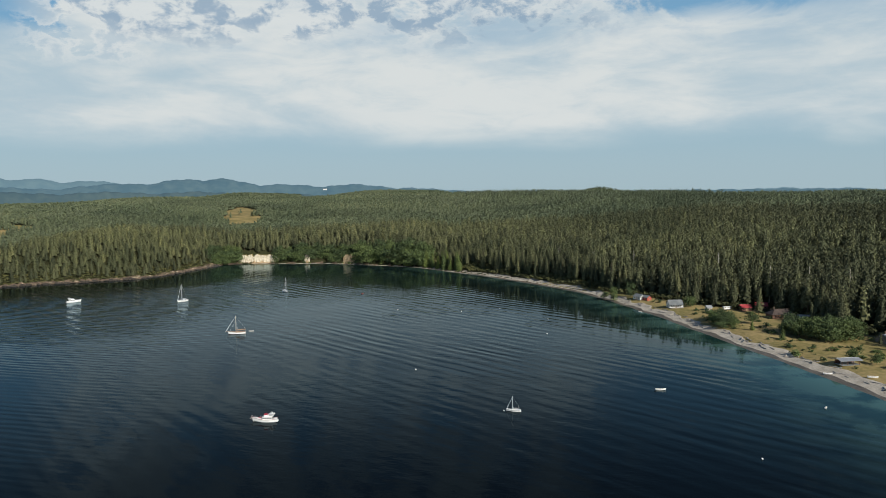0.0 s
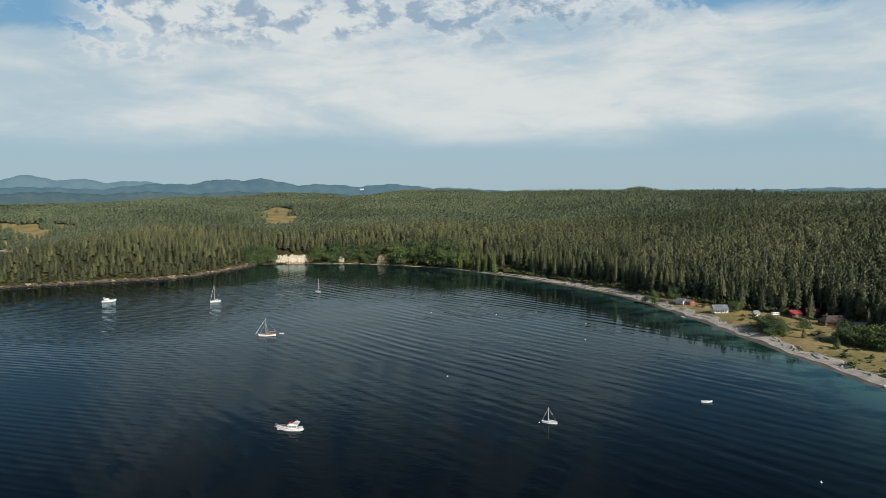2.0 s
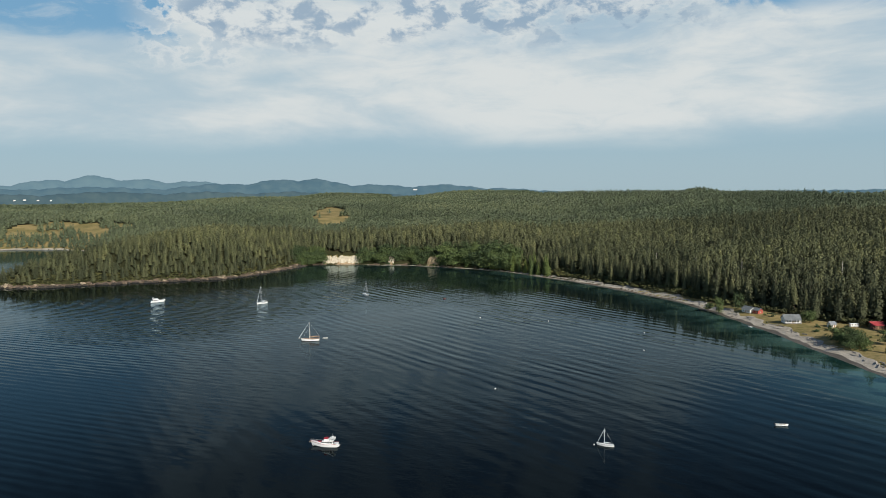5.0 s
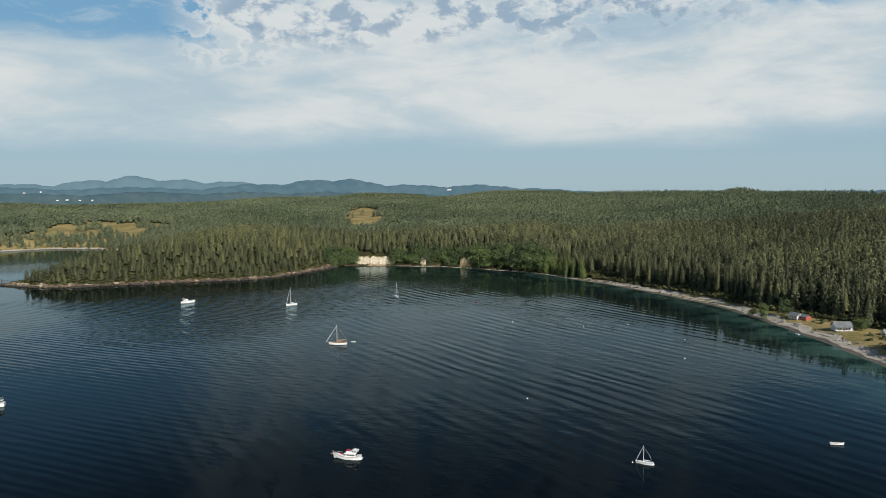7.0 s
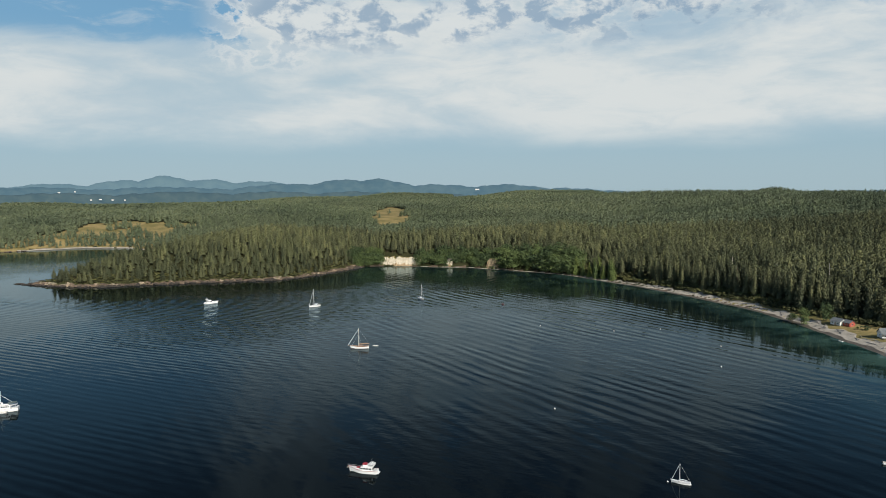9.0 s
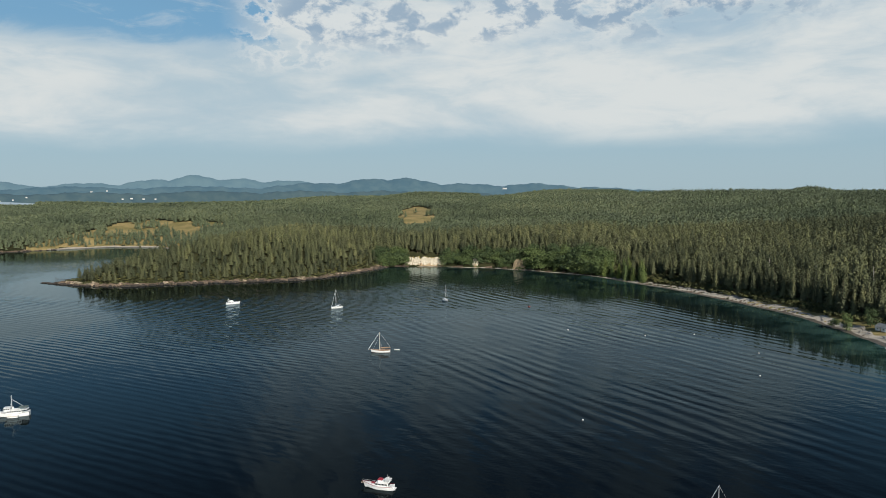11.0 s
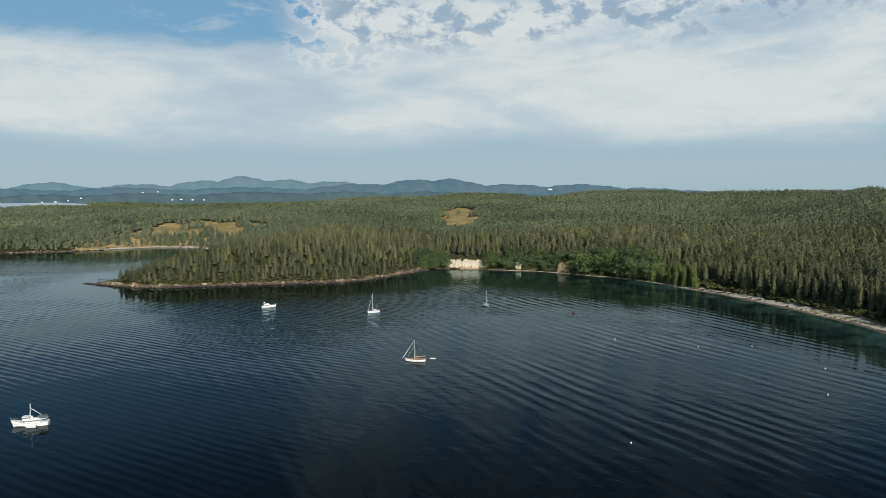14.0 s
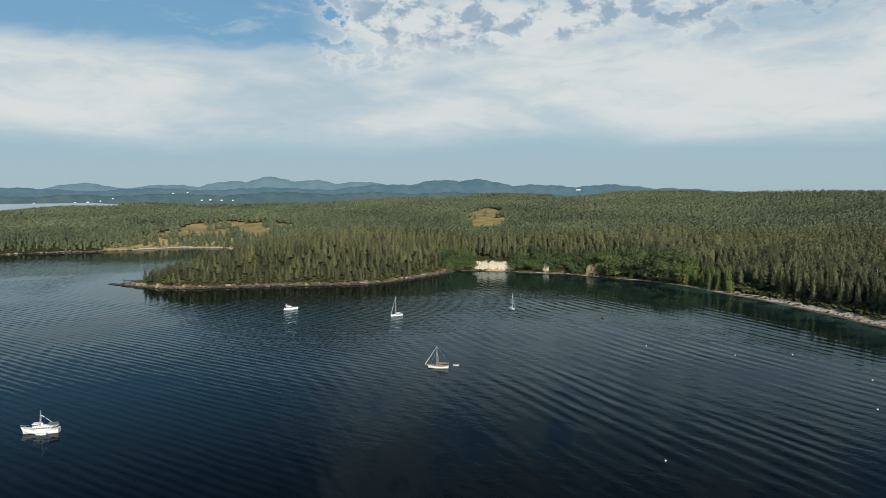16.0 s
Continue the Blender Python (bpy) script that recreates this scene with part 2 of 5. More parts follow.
def inland(p):
    """Metres from the waterline: above zero on land, below zero at sea."""
    p = np.asarray(p, float)
    if len(p) < 40:
        a, b = RING, np.roll(RING, -1, 0)
        d, q = b - a, p[:, None, :]
        n = len(SHORE) - 1
        u = np.clip(((q - a[:n]) * d[:n]).sum(2) / np.maximum((d[:n] ** 2).sum(1), 1e-9), 0, 1)
        away = ((q - a[:n] - u[..., None] * d[:n]) ** 2).sum(2).min(1)
        dy = np.where(d[:, 1] == 0, 1e-9, d[:, 1])
        cross = ((a[:, 1] > q[..., 1]) != (b[:, 1] > q[..., 1])) & (q[..., 0] < a[:, 0] + (q[..., 1] - a[:, 1]) / dy * d[:, 0])
        return np.where(cross.sum(1) % 2 == 1, 1, -1) * np.sqrt(away)
    best = np.full(len(p), 1e18)
    inside = np.zeros(len(p), bool)
    closed = np.vstack([RING, RING[:1]])
    for k, (a, b) in enumerate(zip(closed, closed[1:])):
        d = b - a
        if k < len(SHORE) - 1:
            u = np.clip(((p - a) @ d) / max(d @ d, 1e-9), 0, 1)
            best = np.minimum(best, ((p - a - u[:, None] * d) ** 2).sum(1))
        over = (a[1] > p[:, 1]) != (b[1] > p[:, 1])
        if d[1] != 0:
            inside ^= over & (p[:, 0] < a[0] + (p[:, 1] - a[1]) / d[1] * d[0])
    return np.where(inside, 1, -1) * np.sqrt(best)


def ramp(x, lo, hi):
    u = np.clip((x - lo) / (hi - lo), 0, 1)
    return u * u * (3 - 2 * u)


def wavy(x, y, size, seed):
    """Smooth pseudo-random undulation between -1 and 1."""
    a, b = x / size + seed, y / size - seed
    return (np.sin(a * 1.9 + 1.3 * np.sin(b * 1.1)) + np.sin(b * 2.3 + 1.7 * np.sin(a * 0.9 + 2)) + np.sin((a + b) * 1.3 + seed)) / 3


def meadow_depth(x, y):
    """How far the open strip behind the beach reaches inland."""
    m = np.interp(y, [300, 400, 430, 455, 480, 530, 575, 610, 650, 690, 730], [70, 78, 100, 98, 76, 90, 62, 42, 24, 17, 15])
    return np.where(x > 0, m, 0) + np.where((x < -700) & (y > 900) & (x > -1190), 0, 0)


def low_woods(x, y):
    """Where the trees stand lower and rounder: the point, the bay head and the country behind them."""
    return 1 - ramp(x, -70, 90)


def height(x, y, s):
    """Ground level; s: metres inland."""
    head = ramp(y, 930, 985) * ramp(x, -420, -330) * (1 - ramp(x, -60, 10))
    spit = (1 - ramp(x, -380, -330)) * ramp(x, -700, -600) * (1 - ramp(y, 1000, 1300))
    open_ = ramp(x, 40, 120) * (1 - ramp(y, 560, 720))
    z = 1.9 * ramp(s, 0, 13) + np.where(s < 0, -np.minimum(7, 0.14 * -s), 0)
    z = z + ramp(s, 6, 24) * (12.5 * head + (1 - head) * (3.5 - 1.7 * open_))
    z = z + 22 * spit * ramp(s, 7, 85)
    z = z + 8 * low_woods(x, y) * (1 - spit) * ramp(s, 16, 60)
    rise = np.maximum(0, s - 12 - 75 * open_)
    z = z + 61 * (1 - np.exp(-rise / 400)) * (1 - 0.35 * (1 - ramp(x, -1500, -1000)))
    r = np.hypot(x, y)
    z = z + ramp(s, 60, 400) * (9 * wavy(x, y, 260, 1.7) + 4 * wavy(x, y, 110, 4.1) + 12 * ramp(r, 1250, 1700) * wavy(x, y, 380, 0.4))
    z = z + 8 * wavy(x, y, 170, 5.5) * ramp(s, 120, 400) * (1 - ramp(r, 1500, 1850))
    knoll = np.exp(-(((x - 560) / 330) ** 2 + ((y - 2550) / 260) ** 2))
    peak = np.exp(-(((x - 533) / 75) ** 2 + ((y - 2630) / 120) ** 2))
    vale = np.exp(-((r - 1480 - 60 * np.sin(x / 260)) / 165) ** 2) * (1 - ramp(x, 0, 350)) * ramp(x, -900, -650)
    z = z - 15 * ramp(x, 550, 1050) * ramp(r, 1300, 2000) + 9 * knoll + 22 * peak - 30 * vale - 12 * np.exp(-((r - 1900) / 150) ** 2) * ramp(x, -150, 200)
    return z + ramp(s, 0, 6) * 0.5 * wavy(x, y, 14, 2.2)


def polar_grid(azimuths, radii, centre=(0.0, 50.0)):
    az, r = np.meshgrid(np.radians(azimuths), radii, indexing="ij")
    x, y = centre[0] + r * np.sin(az), centre[1] + r * np.cos(az)
    na, nr = az.shape
    i = np.arange(na * nr).reshape(na, nr)
    quads = np.stack([i[:-1, :-1], i[1:, :-1], i[1:, 1:], i[:-1, 1:]], -1).reshape(-1, 4)
    return x.ravel(), y.ravel(), quads


def raw_mesh(name, verts, faces, mats, index=None, attrs=(), smooth=False):
    """A mesh straight from arrays; faces all of one size."""
    verts, faces = np.asarray(verts, np.float32), np.asarray(faces, np.int32)
    me = bpy.data.meshes.new(name)
    n, k = faces.shape
    me.vertices.add(len(verts))
    me.vertices.foreach_set("co", verts.ravel())
    me.loops.add(n * k)
    me.loops.foreach_set("vertex_index", faces.ravel())
    me.polygons.add(n)
    me.polygons.foreach_set("loop_start", np.arange(0, n * k, k, dtype=np.int32))
    me.polygons.foreach_set("use_smooth", np.full(n, smooth))
    for m in mats:
        me.materials.append(m)
    if index is not None:
        me.polygons.foreach_set("material_index", np.asarray(index, np.int32))
    for key, values in attrs:
        me.attributes.new(key, "FLOAT", "POINT").data.foreach_set("value", np.asarray(values, np.float32))
    me.update(calc_edges=True)
    me.validate()
    return me


AZ = np.concatenate([np.arange(-180, -70, 6), np.arange(-70, 52, 0.28), np.arange(52, 179, 6), [180]])


def in_clearing(x, y):
    far = (((x + 490) * 0.954 + (y - 1680) * 0.30) / (40 + 8 * np.sin(y / 31))) ** 2 + (((y - 1680) * 0.954 - (x + 490) * 0.30) / 260) ** 2 < 1
    return far


def left_fields(x, y, s):
    return (x > -1095) & (x < -840) & (y > 1050) & (s > 8) & (s < 210 + 40 * wavy(x, y, 60, 3.3)) & (y < 1620)


def build_ground():
    x, y, quads = polar_grid(AZ, np.concatenate([[0.01, 30, 120], np.geomspace(220, 1900, 210), np.geomspace(1930, 4920, 50)]))
    s = inland(np.stack([x, y], 1))
    z = height(x, y, s)
    cx, cy, cs = (v[quads].mean(1) for v in (x, y, s))
    index = np.zeros(len(quads), int)
    index[(cx > 0) & (cs < meadow_depth(cx, cy) + 6) & (cy < 760)] = 1
    index[in_clearing(cx, cy) | left_fields(cx, cy, cs)] = 1
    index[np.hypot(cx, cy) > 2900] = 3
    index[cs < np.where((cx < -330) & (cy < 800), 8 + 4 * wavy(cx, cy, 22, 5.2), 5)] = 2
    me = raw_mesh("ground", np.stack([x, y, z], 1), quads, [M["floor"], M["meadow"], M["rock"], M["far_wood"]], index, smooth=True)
    tagged(new("ground", me), "wooded land rising gently behind a curved bay", "ground", kind="structure")


def build_water():
    x, y, quads = polar_grid(AZ, np.concatenate([[0.01, 30, 90], np.geomspace(140, 1500, 120), [2200, 3300, 4920]]))
    s = inland(np.stack([x, y], 1))
    off = np.maximum(0, -s)
    shoal_sheen = np.where(x > -60, np.exp(-(off / 36.0) ** 1.5), 0.35 * np.exp(-off / 18.0)) * ramp(x, -420, -60) * (1 - 0.4 * ramp(y, 560, 740))
    # bay head also greener: shallow bed, and lit woods' weak reflection put into the colour
    shoal_sheen = np.maximum(shoal_sheen, 0.34 * np.exp(-off / 120.0) * ramp(y, 700, 880) * ramp(x, -360, -280))
    # the breeze dies away under the woods, most of all at the bay head
    lee = np.interp(y, [400, 600, 800, 1000], [55, 75, 130, 190])
    breeze = 0.14 + 1.05 * ramp(off + 25 * wavy(x, y, 90, 2.1), 0.25 * lee, 1.15 * lee)
    breeze = breeze * (0.4 + 0.6 * ramp(np.hypot(x, y - 50), 230, 480))
    me = raw_mesh("water", np.stack([x, y, 0 * x], 1), quads, [M["water"]], attrs=[("shoal_sheen", shoal_sheen), ("breeze", breeze)], smooth=True)
    tagged(new("water", me), "calm dark sea water with long ripples", "water", kind="structure")


build_ground()
build_water()


# ---- woods ----
def conifer_arrays(rng, tufts, size, radius=0.17, bare=0.12, narrow=0.62, even=False):
    """Vertices and triangles of a fir one unit tall: needle tufts round a tapered crown, and a thin core."""
    v, f = [], []

    def tri(*q):
        f.append((len(v), len(v) + 1, len(v) + 2))
        v.extend(q)

    lean = rng.normal(0, 0.02, 2)
    for i in range(tufts):
        u = 1 - math.sqrt(1 - (i + rng.uniform(0, 1)) / tufts * 0.985)
        u = (i + rng.uniform(0, 1)) / tufts if even else min(0.99, u * 1.12)
        z = bare + (1 - bare) * u
        a = i * 2.39996 + rng.uniform(-0.5, 0.5)
        edge = radius * (0.62 + 0.38 * min(1, u * 5)) * (1 - u) ** narrow + 0.008
        # boughs come in uneven whorls
        r = edge * (0.82 + 0.28 * math.sin(u * 41 + 2 * math.sin(a * 2))) * rng.uniform(0.75, 1.15)
        c, s_ = math.cos(a), math.sin(a)
        o = np.array((c * r * 0.82 + lean[0] * z, s_ * r * 0.82 + lean[1] * z, z - 0.25 * r))
        k = size * (1.15 - 0.5 * u) * rng.uniform(0.75, 1.3)
        out = np.array((c, s_, -0.35 + rng.normal(0, 0.25)))
        side = np.array((-s_, c, rng.normal(0, 0.35)))
        up = np.array((c * 0.35, s_ * 0.35, 0.9 + rng.normal(0, 0.2)))
        if i % 3 == 0:
            tri(o - side * k * 0.8 + up * k * 0.25, o + side * k * 0.8 + up * k * 0.25, o + out * k * 1.15)
        elif i % 3 == 1:
            tri(o - side * k * 0.75 - up * k * 0.5, o + side * k * 0.75 - up * k * 0.35, o + up * k * 0.9 - out * k * 0.25)
        else:
            tri(o - side * k, o + out * k * 0.9 - up * k * 0.3, o + side * k * 0.4 + up * k * 0.7)
    for k in range(5):
        a, b = 6.283 * k / 5, 6.283 * (k + 1) / 5
        rr = radius * 0.6
        tri((rr * math.cos(a), rr * math.sin(a), bare), (rr * math.cos(b), rr * math.sin(b), bare), (lean[0], lean[1], 0.9))
    return np.array(v), np.array(f)


def scatter(rng, spacing, r0, r1, a0=-60, a1=47):
    """Jittered places between two radii, inside the arc that the bay looks on to."""
    n = int(2 * r1 / spacing) + 1
    gx, gy = np.meshgrid((np.arange(n) - n / 2) * spacing, (np.arange(n) - n / 2) * spacing)
    p = np.stack([gx.ravel(), gy.ravel()], 1) + rng.uniform(-0.48, 0.48, (n * n, 2)) * spacing
    r, a = np.hypot(*p.T), np.degrees(np.arctan2(p[:, 0], p[:, 1]))
    p = p[(r >= r0) & (r < r1) & (a > a0) & (a < a1)] + (0, 50)
    return p


# open ground round the cottages: place and reach
YARDS = [(250, 572, 11), (244, 558, 12), (247, 531, 15), (259, 519, 11), (252, 508, 12), (276, 444, 15), (268, 432, 14), (285, 453, 11), (230, 556, 10)]


def wooded(p, rng):
    x, y = p.T
    s = inland(p)
    edge = np.where(x > 0, meadow_depth(x, y), np.where((y > 930) & (x > -330), 18, 8 + 3.5 * wavy(x, y, 20, 5.2)))
    keep = (s > edge + rng.uniform(0, 6, len(p))) & (~in_clearing(x, y) | (wavy(x, y, 17, 3.9) > 0.8))
    for hx, hy, hr in YARDS:
        keep &= np.hypot(x - hx, y - hy) > hr
    field = left_fields(x, y, s)
    clumps = wavy(x, y, 26, 6.1) + 0.5 * wavy(x, y, 11, 1.3)
    keep &= ~field | (clumps > 0.42) | ((s < 58) & (clumps > -0.8))
    return p[keep], s[keep]


def forest_mesh(name, p, s, templates, tall, wide, rng, mat):
    """All the trees of a stretch of woods joined in one mesh, with one tone a tree that also carries painted shade."""
    x, y = p.T
    z = height(x, y, s) - 0.4
    hgt = tall * np.clip(rng.normal(0.93, 0.11, len(p)), 0.6, 1.2) * (0.78 + 0.22 * ramp(s, 5, 60))
    broad = wide * (0.55 * hgt + 0.45 * tall)
    hgt = hgt * (1 - (0.34 if tall > 8 else 0.0) * low_woods(x, y))
    point = (x < -330) & (x > -700) & (y < 1100)
    hgt = np.where(point, hgt * (0.62 + 0.38 * ramp(s, 5, 48)), hgt)
    hgt = np.where(left_fields(x, y, s), hgt * 0.92, hgt) * np.where((x > 90) & (y < 800), 1.14, 1.0)
    turn = rng.uniform(0, 6.283, len(p))
    pick = rng.integers(0, len(templates), len(p))
    # random tone, plus painted shade: cloud-shadow patches, the right shore, the point's tip
    tone = np.clip(0.48 + 0.3 * wavy(x, y, 120, 2.6) + rng.normal(0, 0.26, len(p)) - 0.26 * ramp(x, 0, 160) - 0.25 * (1 - ramp(x, -640, -430)) * (y < 1000), 0, 1)
    V, F, T, n = [], [], [], 0
    for k, (tv, tf) in enumerate(templates):
        w = np.where(pick == k)[0]
        c, d, h, g = np.cos(turn[w])[:, None], np.sin(turn[w])[:, None], hgt[w][:, None], broad[w][:, None]
        vx = (tv[:, 0] * c - tv[:, 1] * d) * g + x[w][:, None]
        vy = (tv[:, 0] * d + tv[:, 1] * c) * g + y[w][:, None]
        vz = tv[:, 2] * h + z[w][:, None]
        V.append(np.stack([vx, vy, vz], -1).reshape(-1, 3))
        F.append((tf[None] + (np.arange(len(w)) * len(tv))[:, None, None] + n).reshape(-1, 3))
        T.append(np.repeat(tone[w], len(tv)))
        n += len(w) * len(tv)
    return raw_mesh(name, np.vstack(V), np.vstack(F), [mat], attrs=[("tone", np.concatenate(T))])


def build_woods():
    rng = np.random.default_rng(5)
    zones = [("near", 6.6, 250, 1100, 88, 0.056, 27, 1.0), ("middle", 8.0, 1100, 1700, 34, 0.085, 25, 1.12), ("distant", 10.0, 1700, 2850, 14, 0.125, 22, 1.45), ("farthest", 13.0, 2850, 3500, 14, 0.14, 22, 1.8)]
    labels = {"near": "dense dark green fir forest above the shore", "middle": "dense fir forest on the gentle slope inland", "distant": "distant fir forest up to the low ridge", "farthest": "farthest fir forest below the blue hills"}
    for key, gap, r0, r1, tufts, size, tall, wide in zones:
        p, s = wooded(scatter(rng, gap, r0, r1, *((-44, -12) if key == "farthest" else (-60, 47))), rng)
        if key == "near":
            edge = np.where(p[:, 0] > 0, meadow_depth(p[:, 0], p[:, 1]), np.where((p[:, 1] > 930) & (p[:, 0] > -330), 18, 6))
            row = np.where((s < edge + 15) & (p[:, 1] > 380) & (p[:, 0] > -660))[0]
            row = row[np.argsort(s[row] - edge[row])[:290]]
            tops = tall * rng.uniform(0.72, 1.1, len(row)) * np.where(p[row, 0] < -330, 0.52, 1 - 0.3 * low_woods(*p[row].T))
            front = [(*q, h) for q, h in zip(p[row], tops)]
            p, s = np.delete(p, row, 0), np.delete(s, row)
        forms = [conifer_arrays(rng, tufts, size, rng.uniform(0.12, 0.17), rng.uniform(0.12, 0.28), rng.uniform(0.26, 0.5), True) for _ in range(14)]
        tagged(new("forest", forest_mesh("forest", p, s, forms, tall, wide, rng, M["fir" if key == "near" else "fir_hazed"])), labels[key], "forest", kind="stuff")
    return front


FRONT = build_woods()


# ---- distance ----
def ridge_object(name, label, mat, dist, bumps, base, az0, az1, depth=160.0):
    """A far range of hills: an arc whose crest is a sum of rounded bumps (azimuth, half width, metres)."""
    az = np.arange(az0, az1, 0.12)
    crest = np.full(len(az), float(base))
    for a, w, h in bumps:
        crest = np.maximum(crest, base + (h - base) * np.exp(-np.abs((az - a) / w) ** 1.7))
    crest = crest + 2.2 * np.sin(az * 3.1) + 1.4 * np.sin(az * 7.7 + 1) + 0.8 * np.sin(az * 19.0)
    rows = []
    for k, (dr, f) in enumerate([(-2.2, 0.0), (-1.5, 0.3), (-0.9, 0.62), (-0.4, 0.88), (0.0, 1.0), (0.6, 0.7)]):
        r = dist + dr * depth + 12 * np.sin(az * 5 + k)
        zz = 40 + (crest - 40) * f + (4 * np.sin(az * 4.3 + 2 * k) if 0 < k < 4 else 0)
        rows.append(np.stack([r * np.sin(np.radians(az)), 50 + r * np.cos(np.radians(az)), zz], 1))
    v = np.stack(rows, 1)
    na, nr = v.shape[:2]
    i = np.arange(na * nr).reshape(na, nr)
    quads = np.stack([i[:-1, :-1], i[1:, :-1], i[1:, 1:], i[:-1, 1:]], -1).reshape(-1, 4)[:, ::-1]
    tagged(new(name, raw_mesh(name, v.reshape(-1, 3), quads, [mat], smooth=True)), label, "hills", kind="structure")


ridge_object("backdrop_hills_far", "mountain range on the horizon, pale blue from haze glow", M["hill_far"], 4780,
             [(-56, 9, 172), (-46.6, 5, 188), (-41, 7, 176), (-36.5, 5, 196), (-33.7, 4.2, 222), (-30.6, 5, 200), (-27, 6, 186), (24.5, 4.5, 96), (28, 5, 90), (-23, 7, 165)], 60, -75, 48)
ridge_object("backdrop_hills_near", "wooded hills on the horizon, blue-green from haze glow", M["hill_near"], 4450,
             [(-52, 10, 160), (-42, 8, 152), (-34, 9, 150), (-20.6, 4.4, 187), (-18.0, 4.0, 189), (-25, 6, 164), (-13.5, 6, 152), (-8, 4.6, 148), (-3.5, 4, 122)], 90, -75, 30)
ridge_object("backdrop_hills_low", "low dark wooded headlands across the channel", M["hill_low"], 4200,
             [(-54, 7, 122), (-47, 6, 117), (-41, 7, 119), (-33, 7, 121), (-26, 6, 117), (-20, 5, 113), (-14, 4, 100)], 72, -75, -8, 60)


def far_channel():
    az = np.arange(-75, -40, 0.5)
    rows = [(3250, 44.0), (3700, 62.0), (4075, 76.0)]
    v = np.array([[(r * math.sin(radians(a)), 50 + r * math.cos(radians(a)), z - 5.0 * max(0, a + 46)) for r, z in rows] for a in az])
    i = np.arange(len(az) * 3).reshape(-1, 3)
    quads = np.stack([i[:-1, :-1], i[1:, :-1], i[1:, 1:], i[:-1, 1:]], -1).reshape(-1, 4)[:, ::-1]
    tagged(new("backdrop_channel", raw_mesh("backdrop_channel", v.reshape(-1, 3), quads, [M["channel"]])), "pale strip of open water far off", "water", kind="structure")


far_channel()


